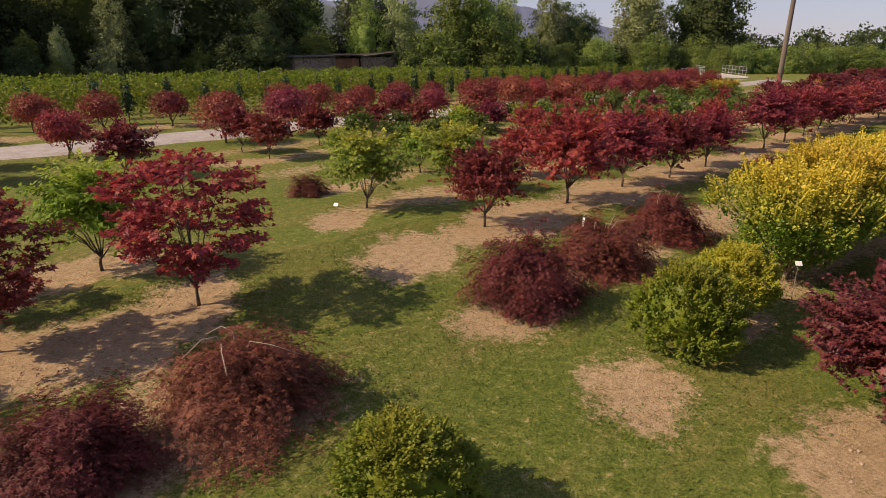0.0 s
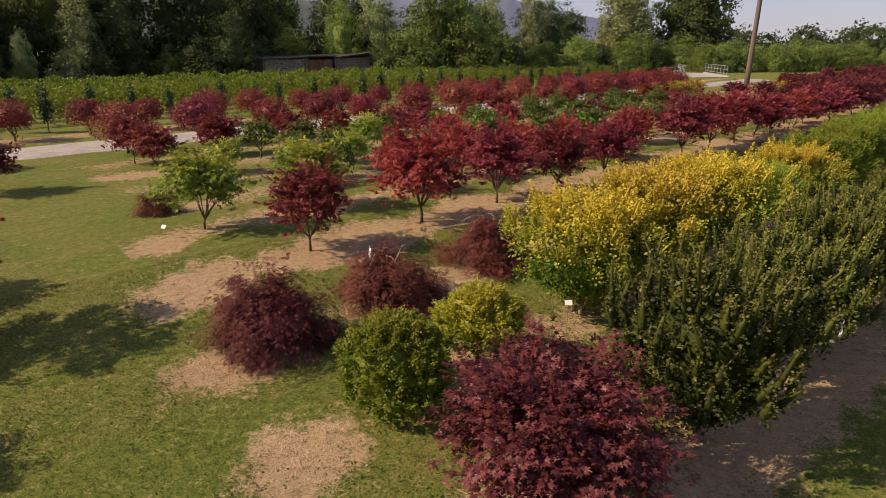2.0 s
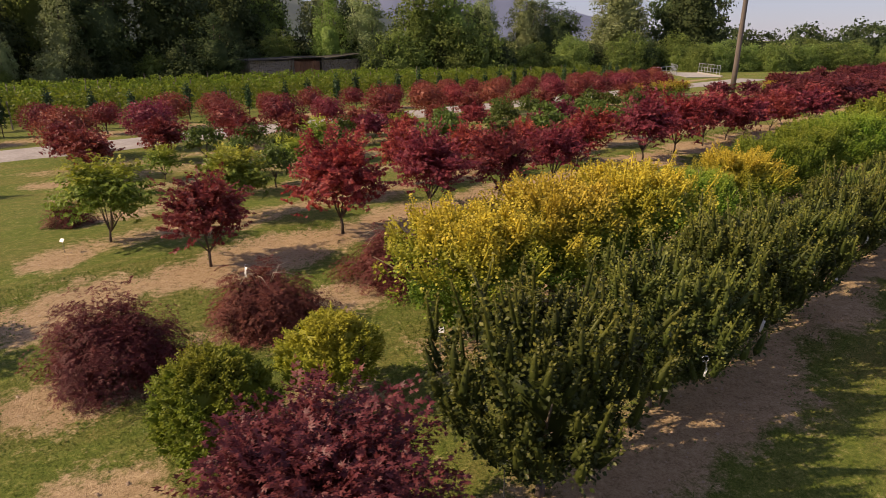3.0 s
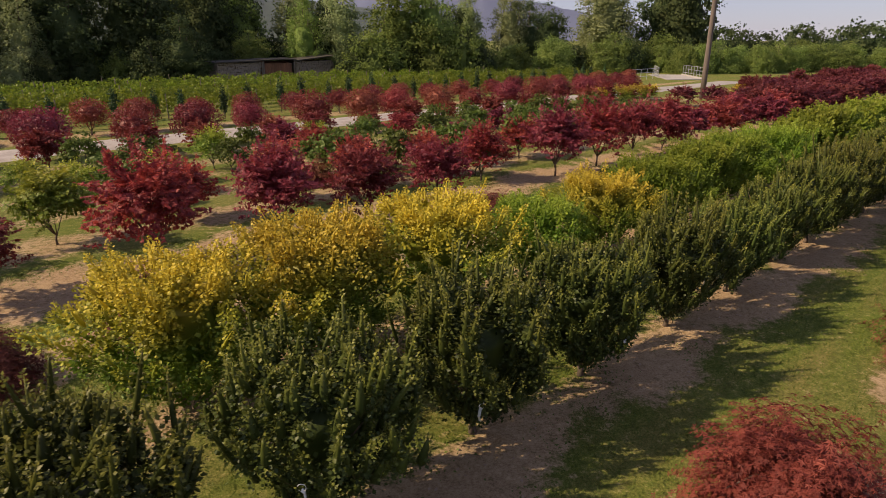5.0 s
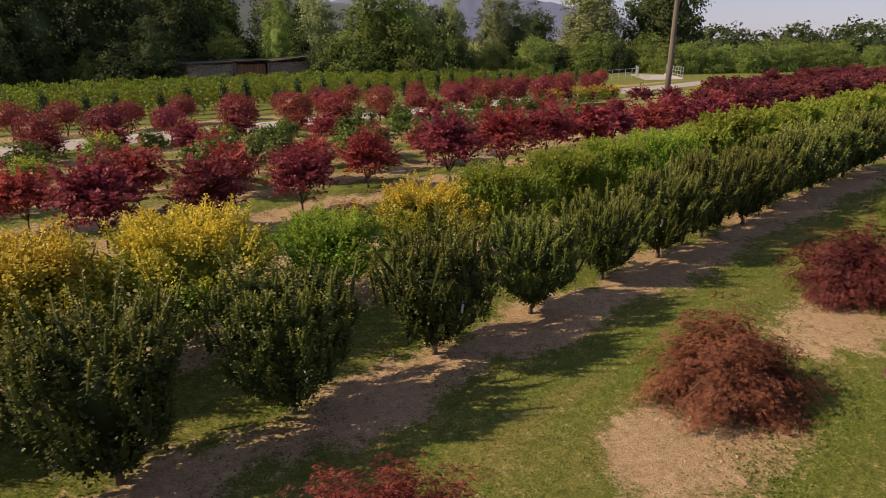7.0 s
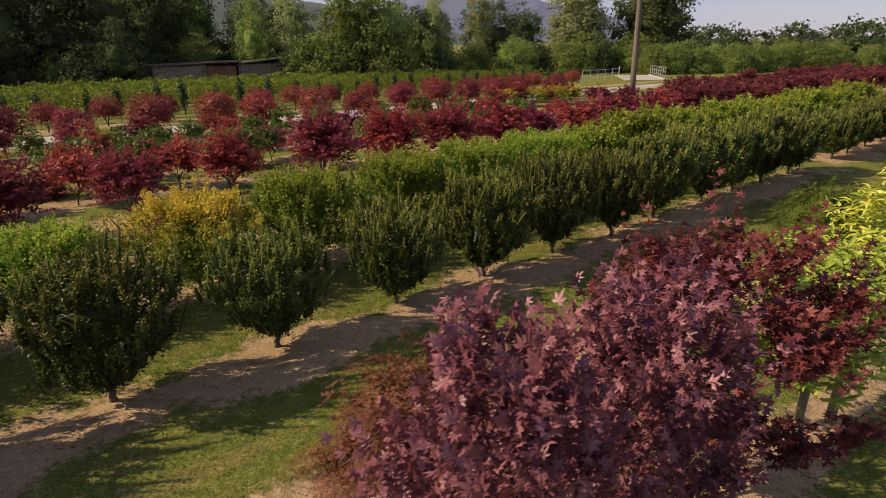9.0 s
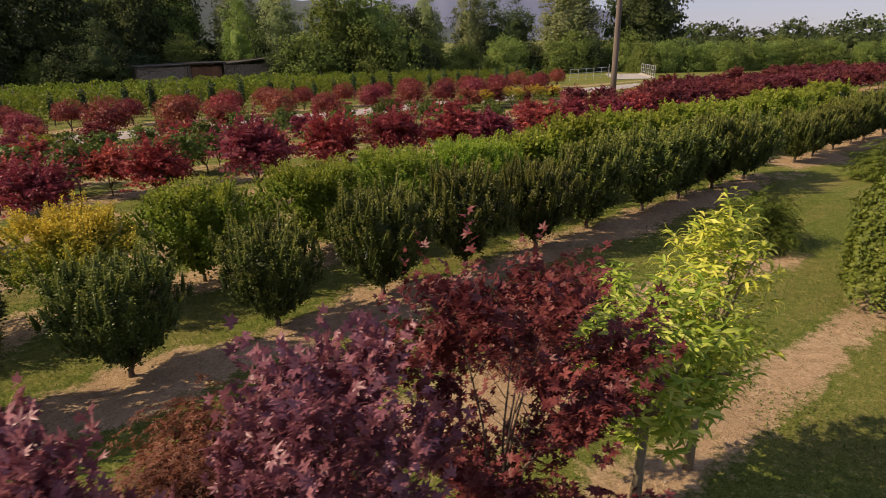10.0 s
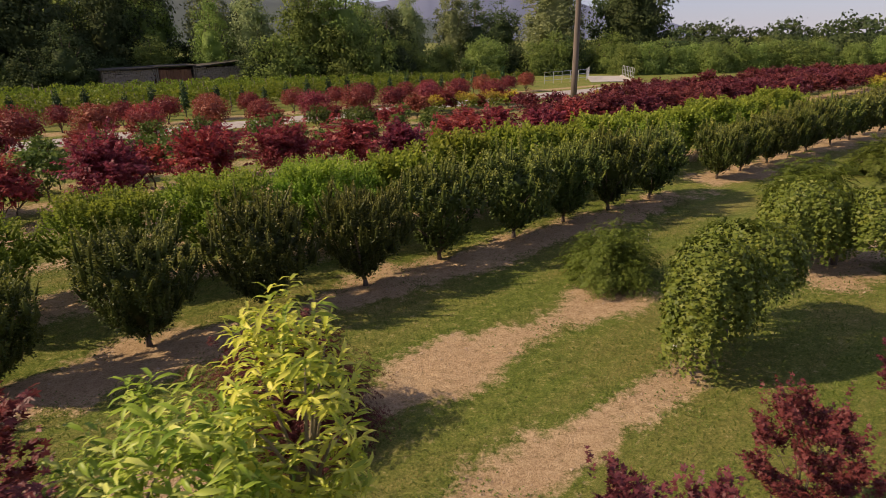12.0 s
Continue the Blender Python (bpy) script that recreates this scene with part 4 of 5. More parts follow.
def ground_material():
    m, t, b, out = nodes_of("mown_grass_and_dry_soil")
    tc = t.nodes.new("ShaderNodeTexCoord")
    pos = tc.outputs["Object"]
    att = t.nodes.new("ShaderNodeAttribute")
    att.attribute_name = "soil"
    fine, mid, broad = noise_tex(t, 26, 6, pos, 0.7), noise_tex(t, 6.0, 5, pos, 0.6), noise_tex(t, 0.35, 4, pos)
    blades = noise_tex(t, 110, 3, pos, 0.7)
    g = mathn(t, "MULTIPLY_ADD", fine, 0.45, mathn(t, "MULTIPLY_ADD", mid, 0.25, mathn(t, "MULTIPLY", blades, 0.3)))
    g = mathn(t, "MULTIPLY_ADD", g, 3.4, -1.2)
    green = ramp(t, ((0.05, (0.038, 0.062, 0.010)), (0.42, (0.098, 0.130, 0.022)), (0.65, (0.165, 0.185, 0.038)), (0.95, (0.30, 0.29, 0.09))), g)
    dry = ramp(t, ((0.05, (0.08, 0.082, 0.019)), (0.5, (0.185, 0.165, 0.047)), (0.9, (0.33, 0.265, 0.11))), g)
    mp = t.nodes.new("ShaderNodeMapping")
    mp.vector_type = "TEXTURE"
    mp.inputs["Rotation"].default_value = (0, 0, radians(ROW_TURN))
    mp.inputs["Scale"].default_value = (9.0, 0.55, 1.0)
    t.links.new(pos, mp.inputs["Vector"])
    mown = noise_tex(t, 1.0, 3, mp.outputs[0])
    lawn = mix(t, mathn(t, "MULTIPLY_ADD", mown, 2.2, mathn(t, "MULTIPLY_ADD", broad, 2.4, -2.03)), green, dry)
    earth = ramp(t, ((0.02, (0.15, 0.095, 0.052)), (0.35, (0.32, 0.222, 0.125)), (0.65, (0.46, 0.335, 0.197)), (0.98, (0.60, 0.465, 0.29))), g)
    warm = mix(t, mathn(t, "MULTIPLY_ADD", noise_tex(t, 0.9, 3, pos), 2.0, -0.7), earth, (0.33, 0.17, 0.10))
    edge = mathn(t, "ADD", att.outputs["Fac"], mathn(t, "MULTIPLY_ADD", mathn(t, "ADD", mathn(t, "MULTIPLY", mid, 0.6), mathn(t, "MULTIPLY", fine, 0.4)), 3.0, -1.5))
    mr = t.nodes.new("ShaderNodeMapRange")
    mr.inputs["From Min"].default_value, mr.inputs["From Max"].default_value = 0.22, 0.78
    t.links.new(edge, mr.inputs["Value"])
    soilmix = mix(t, mathn(t, "MULTIPLY_ADD", noise_tex(t, 0.5, 4, pos), 1.8, -0.72), mix(t, 0.2, earth, warm), mix(t, 0.55, earth, (0.24, 0.15, 0.085)))
    t.links.new(mix(t, mr.outputs[0], lawn, soilmix), b.inputs["Base Color"])
    b.inputs["Roughness"].default_value = 0.95
    b.inputs["Specular IOR Level"].default_value = 0.15
    bp = t.nodes.new("ShaderNodeBump")
    bp.inputs["Strength"].default_value, bp.inputs["Distance"].default_value = 0.7, 0.03
    t.links.new(g, bp.inputs["Height"])
    t.links.new(bp.outputs[0], b.inputs["Normal"])
    return m


gme = mesh_from("ground", np.stack([GX, GY, ZZ], -1).reshape(-1, 3), quads, ground_material(), smooth=True)
attr = gme.attributes.new("soil", "FLOAT", "POINT")
attr.data.foreach_set("value", SOIL.astype(np.float32).ravel())
ground = tagged(new("ground", gme), "mown nursery grass with dry bare soil strips under the rows", "ground", kind="structure")


# ---- gravel lane ----
def lane():
    us = np.arange(-60, 92, 1.0)
    V, F = [], []
    for i, a in enumerate(us):
        for j, (off, z) in enumerate(((25.3, -0.02), (25.7, 0.035), (27.2, 0.05), (28.6, 0.035), (29.0, -0.02))):
            w = 0.12 * math.sin(a * 0.9 + j) + 0.1 * math.sin(a * 0.37)
            p = at(a, off + w, z)
            V.append(p)
        if i:
            q = (i - 1) * 5
            F += [(q + k, q + 5 + k, q + 6 + k, q + 1 + k) for k in range(4)]
    mat = rough_material("pale_gravel", ((0.3, (0.20, 0.175, 0.155)), (0.5, (0.30, 0.27, 0.25)), (0.7, (0.42, 0.39, 0.36))), 9, 0.4)
    return tagged(new("road", mesh_from("road", V, F, mat, smooth=True)), "pale gravel lane between the planted rows", "road", kind="structure")


lane()

# ---- planted rows ----
A, B, C, D, E = ROWS["A"], ROWS["B"], ROWS["C"], ROWS["D"], ROWS["E"]
g0 = np.random.default_rng(11)

# row A: a broad purple maple, then the dense upright row
plant("purple_low", 7.9, -1.75, "broad purple-leaved maple on bare soil", "maple", "purple maples")
hedge_u = [10.4, 12.9, 15.2, 17.5, 20.2, 22.7, 25.2, 27.5, 29.8, 32.0, 34.3, 36.8, 38.9, 41.0, 43.2, 47.8, 49.7, 51.9, 54.0, 56.0]
hedge_s = [1.04, 0.98, 1.0, 0.96, 0.96, 0.88, 0.84, 0.97, 1.0, 0.96, 1.04, 1.04, 1.0, 1.05, 1.0, 0.86, 0.88, 0.9, 0.94, 0.98]
for i, (a, s) in enumerate(zip(hedge_u, hedge_s)):
    plant("hedge" if a < 33 else "hedge_mid", a, A + g0.normal(0, 0.06), "dense upright dark green tree with pale young shoots", "tree", "upright trees in a row", i, s, name="upright_tree")
for i, a in enumerate(np.arange(58.6, 100, 2.35)):
    plant("hedge_far", a, A + g0.normal(0, 0.06), "upright olive-green tree at the row's far end", "tree", "upright trees in a row", i, 1.0, material=MOSSY if a > 70 else OLIVE, name="upright_tree")

# row B: clipped bushes, yellow trees, fresh green trees
plant("round", 2.75, 1.25, "low rounded bush with small green leaves", "bush", "rounded bushes", 0, 0.95, name="rounded_bush")
plant("round", 8.1, 1.0, "rounded green bush on a bare soil patch", "bush", "rounded bushes", 0, 1.0, 1.2, name="rounded_bush")
plant("headed", 9.75, 1.0, "small round-headed yellow-green bush on a short trunk", "bush", "rounded bushes", 0, 0.95, name="rounded_bush")
for i, (a, s) in enumerate(((12.5, 1.06), (14.8, 1.12), (17.3, 1.1), (22.6, 0.95))):
    plant("yellow", a, B, "golden yellow maple, still green on its lower boughs", "maple", "yellow maples", i, s)
plant("fresh", 20.1, B, "green maple with yellowing tips", "maple", "green maples", 1, 0.88)
for i, a in enumerate([25.0, 27.8, 30.2, 32.7, 35.1, 37.5, 40.0, 42.4, 45.0, 47.5, 50.0, 52.5, 55.0, 57.5, 60.0]):
    plant("fresh" if a < 34 else "fresh_far", a, B + g0.normal(0, 0.1), "fresh green maple with upright shoots", "maple", "green maples", i, g0.uniform(1.02, 1.14))

# row C: low cut-leaved maples
for i, (a, v, s, q) in enumerate(((0.6, 4.1, 0.88, 0.85), (2.5, 4.0, 1.08, 0.85), (7.7, 3.75, 0.95, 1.12), (10.2, 3.8, 0.98, 0.95), (13.2, 3.9, 1.0, 0.95), (23.2, 4.9, 0.75, 0.85))):
    low = plant("mound", a, v, "low mounded maple with dark red lacy leaves", "maple", "cut-leaved maples", i, s, q)
    if i in (1, 3):
        for k in range(4):
            w, r = 0.9 + k * 1.1 + i, 0.3 + 0.07 * k
            V, F = [], []
            tube(V, F, [(0.1 * math.cos(w), 0.1 * math.sin(w), 0.8), (r * 0.6 * math.cos(w), r * 0.6 * math.sin(w), 1.08 + 0.03 * k), (r * math.cos(w + 0.3), r * math.sin(w + 0.3), 1.14), (r * 1.6 * math.cos(w + 0.5), r * 1.6 * math.sin(w + 0.5), 1.0)],
                 [0.007, 0.006, 0.005, 0.003], 5)
            part("bare_twig", mesh_from("bare_twig", V, F, TWIG, smooth=True), None, low, "pale bare twig")

# row D: red maples
for i, (a, v, s) in enumerate(((0.5, 7.9, 1.0), (3.4, 7.5, 1.13), (-2.5, 7.6, 1.0), (10.7, 7.45, 0.93), (14.25, 7.45, 1.12), (17.45, 7.55, 1.06), (20.1, 7.25, 0.95), (22.9, 7.2, 0.95), (26.3, 8.6, 0.8), (29.1, 7.3, 1.05), (32.0, 7.4, 1.0), (34.8, 7.4, 1.0))):
    plant("red_open" if a < 5 else "red", a, v, "red-leaved maple on several thin stems", "maple", "red maples", i, s * (1.1 if a > 26 else 1.0), material=CRIMSON if a > 16 and i % 2 else RED if i % 3 else RUSSET)
for i, a in enumerate(np.arange(37.6, 112, 2.7)):
    plant("red_far" if a < 62 else "red_dist", a, D + g0.normal(0, 0.25), "crimson maple in a dense row", "maple", "crimson maples", i, g0.uniform(0.9, 1.1), material=CRIMSON if a < 52 else WINE)

# row E: green and red maples, then crimson
plant("lime", 2.7, 10.5, "green maple with a few orange leaves", "maple", "green maples", 0, 1.05, material=FRESH)
plant("lime", 9.55, 10.85, "lime-green maple on forked stems", "maple", "green maples", 1, 1.0)
plant("lime", 12.8, 10.7, "lime-green maple on forked stems", "maple", "green maples", 0, 0.95)
plant("red_open", -0.6, 10.6, "red-leaved maple on several thin stems", "maple", "red maples", 2, 1.0)
for i, (a, s) in enumerate(((16.2, 0.78), (19.2, 0.85), (22.2, 0.8), (25.4, 0.75), (30.8, 0.75))):
    plant("red_mid", a, E + g0.normal(0, 0.15), "small red maple on thin stems", "maple", "red maples", i + 1, s)
for i, a in enumerate(np.arange(52.0, 112, 2.8)):
    plant("red_far" if a < 62 else "red_dist", a, E + g0.normal(0, 0.3), "wine-red maple in a dense row", "maple", "crimson maples", i + 1, g0.uniform(0.8, 1.0), material=WINE)

# rows F to J: young stock
for i, (a, v, s) in enumerate(((22.6, 12.6, 1.5), (24.6, 11.6, 1.35), (27.8, 11.2, 1.5), (29.2, 12.4, 1.3), (31.2, 11.0, 1.45), (33.6, 11.4, 1.3), (26.7, 9.3, 1.2))):
    plant("young", a, v, "deep green young shrub with broad leaves", "shrub", "young shrubs", i, s, name="young_shrub")
for i, (a, v, s) in enumerate(((14.0, 13.6, 0.75), (17.0, 14.6, 0.7), (19.8, 17.6, 0.8), (24.5, 17.2, 0.72), (13.2, 17.4, 0.6))):
    plant("lime_far", a, v, "yellow-green young maple in a sparse row", "maple", "green maples", i, s)
plant("mound_far", 9.2, 13.3, "small red cut-leaved maple near the ground", "maple", "cut-leaved maples", 1, 0.55, 0.9, material=BRIGHTMOUND)
plant("mound_far", 21.5, 12.4, "small red cut-leaved maple near the ground", "maple", "cut-leaved maples", 2, 0.75, 0.9, material=BRIGHTMOUND)
for i, a in enumerate(np.arange(15.5, 50, 2.2)):
    for j, v in enumerate((13.6, 16.4, 19.0)):
        r = g0.uniform()
        du, dv = g0.normal(0, 0.4), g0.normal(0, 0.25)
        if r < 0.12 and a > 24:
            plant("red_far", a + du, v + dv, "bright red young maple in a sparse row", "maple", "crimson maples", i, 0.7)
        elif r < 0.8:
            plant("young", a + du, v + dv, "young green shrub in a sparse row", "shrub", "young shrubs", i + j, 0.85 + 0.55 * r, name="young_shrub")
for i, a in enumerate(np.arange(58, 112, 3.1)):
    for j, v in enumerate((13.7, 16.8)):
        if 60 < a < 69 and j:
            continue
        plant("red_dist", a + g0.normal(0, 0.4), v + g0.normal(0, 0.3), "wine-red maple in a dense row", "maple", "crimson maples", i + j, g0.uniform(0.75, 0.95), material=WINE)

# beside the lane
for i, (a, v) in enumerate(((5.9, 19.3), (11.3, 19.5), (11.2, 21.6), (14.6, 21.0), (-1.5, 19.0), (2.0, 21.5))):
    plant("red_mid", a, v, "small red maple near the lane", "maple", "red maples", i, 0.8, material=RUSSET)
for i, a in enumerate(np.arange(18, 64, 3.3)):
    plant("red_far", a + g0.normal(0, 0.4), 21.9 + g0.normal(0, 0.3), "small red maple near the lane", "maple", "red maples", i, g0.uniform(0.55, 0.8), material=RUSSET)
for i, a in enumerate(np.arange(-14.6, 68, 3.3)):
    if 62 > a > -20 and abs(a - 8.5) > 1.0:
        plant("ball", a + g0.normal(0, 0.3), 24.2 + g0.normal(0, 0.15), "round-headed dark red maple beside the lane", "maple", "round-headed maples", i, g0.uniform(0.9, 1.12), material=CRIMSON if i % 3 == 0 else RUSSET)
for i, a in enumerate(np.arange(-20, 76, 3.2)):
    plant("ball", a + g0.normal(0, 0.3), 31.2 + g0.normal(0, 0.15), "round-headed dark red maple beyond the lane", "maple", "round-headed maples", i + 1, g0.uniform(0.82, 1.02))
for i, (a, v, s) in enumerate(((53.5, 22.0, 0.75), (55.8, 21.3, 0.85), (58.2, 21.2, 0.85), (60.6, 21.6, 0.75), (63.2, 15.0, 0.8), (65.3, 15.2, 0.75), (67.4, 15.3, 0.7), (89.0, 4.5, 1.0))):
    plant("yellow_far", a, v, "yellow maple among the red ones", "maple", "yellow maples", i, s, 0.8)

# rows beyond the upright trees, on the open side
for i, (a, v, s, q) in enumerate(((16.7, -5.55, 1.0, 1.1), (22.6, -6.2, 1.12, 1.0), (28.3, -6.2, 1.08, 1.1))):
    plant("mound", a, v, "mounded maple with rust-red lacy leaves", "maple", "cut-leaved maples", i, s, q, material=REDMOUND if i == 0 else BRIGHTMOUND)
plant("mound", 36.2, -5.8, "mounded maple with olive-green lacy leaves", "maple", "cut-leaved maples", 0, 1.0, 1.15, material=MOSSY)
plant("mound_far", 46.5, -6.0, "mounded maple with olive-green lacy leaves", "maple", "cut-leaved maples", 1, 1.2, 1.0, material=MOSSY)
plant("mound_far", 52.5, -6.0, "mounded maple with olive-green lacy leaves", "maple", "cut-leaved maples", 2, 1.2, 1.0, material=MOSSY)
plant("purple_tall", 20.95, -9.1, "tall purple-leaved maple with long open shoots", "maple", "purple maples", 0, 0.8, 1.38)
plant("purple_tall", 22.5, -8.95, "tall purple-leaved maple with long open shoots", "maple", "purple maples", 1, 0.92, 1.12)
plant("purple", 24.4, -8.6, "wine-red maple with long open shoots", "maple", "purple maples", 0, 1.1, material=WINE_PURPLE)
plant("purple", 29.2, -11.5, "wine-red maple with long open shoots", "maple", "purple maples", 1, 0.72, material=WINE_PURPLE)
plant("purple", 31.6, -11.5, "wine-red maple with long open shoots", "maple", "purple maples", 0, 0.58, material=WINE_PURPLE)
plant("purple", 34.7, -11.7, "wine-red maple with long open shoots", "maple", "purple maples", 1, 0.6, material=WINE_PURPLE)
plant("chest", 26.2, -8.95, "young chestnut with yellow-variegated long leaves", "chestnut", "variegated chestnuts", name="chestnut_tree")
plant("chest_slim", 27.15, -9.05, "slim young chestnut with curling yellow leaves", "chestnut", "variegated chestnuts", name="chestnut_tree")
plant("weep", 35.4, -8.75, "weeping green tree, one curtain of leaves reaching the ground", "tree", "weeping trees", 0, 1.0, turn=0, name="weeping_tree")
plant("weep_low", 40.9, -8.6, "broad weeping green tree over bare soil", "tree", "weeping trees", 0, 1.0, turn=0, name="weeping_tree")

# ---- columns and vine rows beyond the lane ----
for i, a in enumerate(np.arange(-18, 74, 2.05)):
    plant("column", a + g0.normal(0, 0.25), 34.0 + g0.normal(0, 0.2), "narrow dark columnar conifer", "conifer", "columnar conifers", i, g0.uniform(0.85, 1.15), name="columnar_conifer")


def vine_row(v, u0, u1, seed):
    g = np.random.default_rng(seed)
    n = int((u1 - u0) * 105)
    a = g.uniform(u0, u1, n)
    h = 0.3 + (1.35 if v < 43 else 1.0) * g.uniform(0, 1, n) ** 0.7 + 0.16 * np.sin(a * 1.7 + seed) + 0.1 * np.sin(a * 4.1)
    dv = g.normal(0, 0.26, n)
    P = np.stack([DU[0] * a + DV[0] * (v + dv), DU[1] * a + DV[1] * (v + dv), h], 1)
    side = np.sign(dv)[:, None] * np.array([DV[0], DV[1], 0])
    N = unit(side * 0.8 + g.normal(0, 0.5, (n, 3)) + (0, 0, 0.6))
    row = new("vine_row")
    part("foliage", leaves("foliage", P, g.normal(0, 1, (n, 3)) + (0, 0, -0.4), N, 0.155 * g.uniform(0.7, 1.3, n), "tuft", VINE), None, row)
    for b in np.arange(u0 + 1, u1, 6.5):
        V, F = [], []
        tube(V, F, [at(b, v, -0.1), at(b, v, 0.9), at(b, v, 1.6)], [0.045, 0.043, 0.04], 6)
        part("stake", mesh_from("stake", V, F, STAKE), None, row)
    return tagged(row, "trellised row of green vines on wooden stakes", "vine row", "vine rows")


for i, v in enumerate((36.5, 39.0, 41.5, 44.0, 47.0, 50.0, 53.5, 57.5, 62.0)):
    vine_row(v, -22 if v < 50 else 0, 64 if i % 2 else 78, i + 40)


# ---- wood shed ----
def shed():
    ob = new("wood_shed")
    for k, (a0, a1, h0, h1, what) in enumerate(((41.0, 47.0, 2.35, 2.5, "log"), (47.0, 51.5, 2.55, 2.6, "door"), (51.5, 57.4, 2.35, 2.95, "log"))):
        V, F = [], []
        for q, z in ((a0 - 0.2, h0), (a1 + 0.2, h1)):
            for v in (67.2, 70.4):
                V.append(at(q, v, z + (v - 67.2) * 0.03))
                V.append(at(q, v, z + 0.12 + (v - 67.2) * 0.03))
        F = [(0, 4, 5, 1), (2, 3, 7, 6), (1, 5, 7, 3), (0, 2, 6, 4), (0, 1, 3, 2), (4, 6, 7, 5)]
        part("roof", mesh_from("roof", V, F, ROOFING), None, ob)
        for q in (a0 + 0.1, a1 - 0.1):
            V, F = [], []
            tube(V, F, [at(q, 67.4, -0.1), at(q, 67.4, h0 + 0.02)], [0.09, 0.08], 6)
            part("post", mesh_from("post", V, F, STAKE), None, ob)
        if what == "log":
            g = np.random.default_rng(k)
            V, F = [], []
            tube(V, F, [(0, 0, 0), (0, 1.9, 0)], [0.14, 0.14], 7)
            log = mesh_from("log", V, F, LOG_END)
            z = 0.1
            while z < h0 - 0.25:
                q = a0 + 0.2 + g.uniform(0, 0.2)
                while q < a1 - 0.2:
                    piece = part("log", log, None, ob)
                    piece.matrix_basis = Matrix.Translation(at(q, 67.6 + g.uniform(-0.1, 0.06), z + 0.14 + g.uniform(-0.05, 0.05))) @ Matrix.Rotation(radians(ROW_TURN), 4, "Z") @ Matrix.Rotation(g.uniform(0, 6), 4, "Y") @ Matrix.Diagonal((g.uniform(0.75, 1.25), 1, g.uniform(0.75, 1.2), 1))
                    q += g.uniform(0.2, 0.29)
                z += 0.22
        else:
            for j in range(9):
                bm = bmesh.new()
                box(bm, (a0 + 0.3 + j * 0.42, 67.5, 0.0), (a0 + 0.69 + j * 0.42, 67.56, 2.2 + 0.05 * math.sin(j * 2.1)))
                bm.transform(Matrix.Rotation(radians(ROW_TURN), 4, "Z"))
                part("plank", bm, PLANK, ob)
    bm = bmesh.new()
    box(bm, (41.0, 69.9, 0), (57.4, 70.0, 2.4))
    bm.transform(Matrix.Rotation(radians(ROW_TURN), 4, "Z"))
    part("back_wall", bm, PLANK, ob)
    for q in (40.95, 57.38):
        for k in range(7):
            bm = bmesh.new()
            box(bm, (q, 67.5 + k * 0.34, 0), (q + 0.05, 67.82 + k * 0.34, 2.34 + 0.04 * math.sin(k * 2.3)))
            bm.transform(Matrix.Rotation(radians(ROW_TURN), 4, "Z"))
            part("side_plank", bm, STAKE, ob)
    tagged(ob, "low open wood shed with stacked logs and sagging roof", "shed")


shed()


# ---- pole with cables ----
def pole():
    ob = new("utility_pole")
    V, F = [], []
    b = Vector((42.92, 52.77, 0))
    tube(V, F, [b + Vector((0, 0, z)) for z in (-0.3, 3, 6, 9, 12)], [0.25, 0.235, 0.22, 0.205, 0.19], 12)
    part("shaft", mesh_from("shaft", V, F, POLE_WOOD, smooth=True), None, ob)
    bm = bmesh.new()
    box(bm, (-1.0, -0.07, 11.2), (1.0, 0.07, 11.36), 0.01)
    bm.transform(Matrix.Translation(b) @ Matrix.Rotation(radians(20), 4, "Z"))
    part("crossarm", bm, POLE_WOOD, ob)
    tagged(ob, "tall brown wooden utility pole", "pole")


pole()

# ---- railings and bridge past the rows ----
def rail_panel(start, end, h, bars, uprights):
    ob = new("metal_railing")
    s, e = Vector(start), Vector(end)
    for k in range(bars):
        z = h * (0.3 + 0.7 * k / (bars - 1))
        V, F = [], []
        tube(V, F, [s + Vector((0, 0, z)), e + Vector((0, 0, z))], [0.026, 0.026], 6)
        part("rail", mesh_from("rail", V, F, GALV), None, ob)
    for k in range(uprights):
        p = s.lerp(e, k / (uprights - 1))
        V, F = [], []
        tube(V, F, [p + Vector((0, 0, -0.1)), p + Vector((0, 0, h))], [0.03, 0.03], 6)
        part("post", mesh_from("post", V, F, GALV), None, ob)
    return tagged(ob, "galvanised steel railing beside the track", "railing", "steel railings")


rail_panel((46.5, 77.1, 0), (53.2, 82.4, 0), 1.35, 3, 6)
rail_panel((53.2, 82.4, 0), (55.5, 88.5, 0), 1.45, 3, 6)
rail_panel((58.9, 81.0, 0), (60.6, 89.5, 0), 1.45, 3, 8)


def bridge():
    """Concrete deck that carries the track across a ditch, with a kerb along one side."""
    ob = new("concrete_bridge")
    bm = bmesh.new()
    low = [bm.verts.new((x, y, -0.3)) for x, y in ((52.6, 78.5), (57.6, 78.5), (60.3, 89.6), (55.9, 91.0))]
    top = [bm.verts.new((v.co.x, v.co.y, 0.07)) for v in low]
    bm.faces.new(top)
    bm.faces.new(low[::-1])
    for k in range(4):
        bm.faces.new((low[k], low[(k + 1) % 4], top[(k + 1) % 4], top[k]))
    part("deck", bm, CONCRETE, ob)
    bm = bmesh.new()
    box(bm, (0, 0, 0.0), (11.0, 0.3, 0.22), 0.03)
    bm.transform(Matrix.Translation((57.9, 78.5, 0)) @ Matrix.Rotation(math.atan2(11.1, 2.7), 4, "Z"))
    part("kerb", bm, CONCRETE, ob)
    tagged(ob, "pale concrete bridge deck with a kerb on the track", "bridge")


bridge()

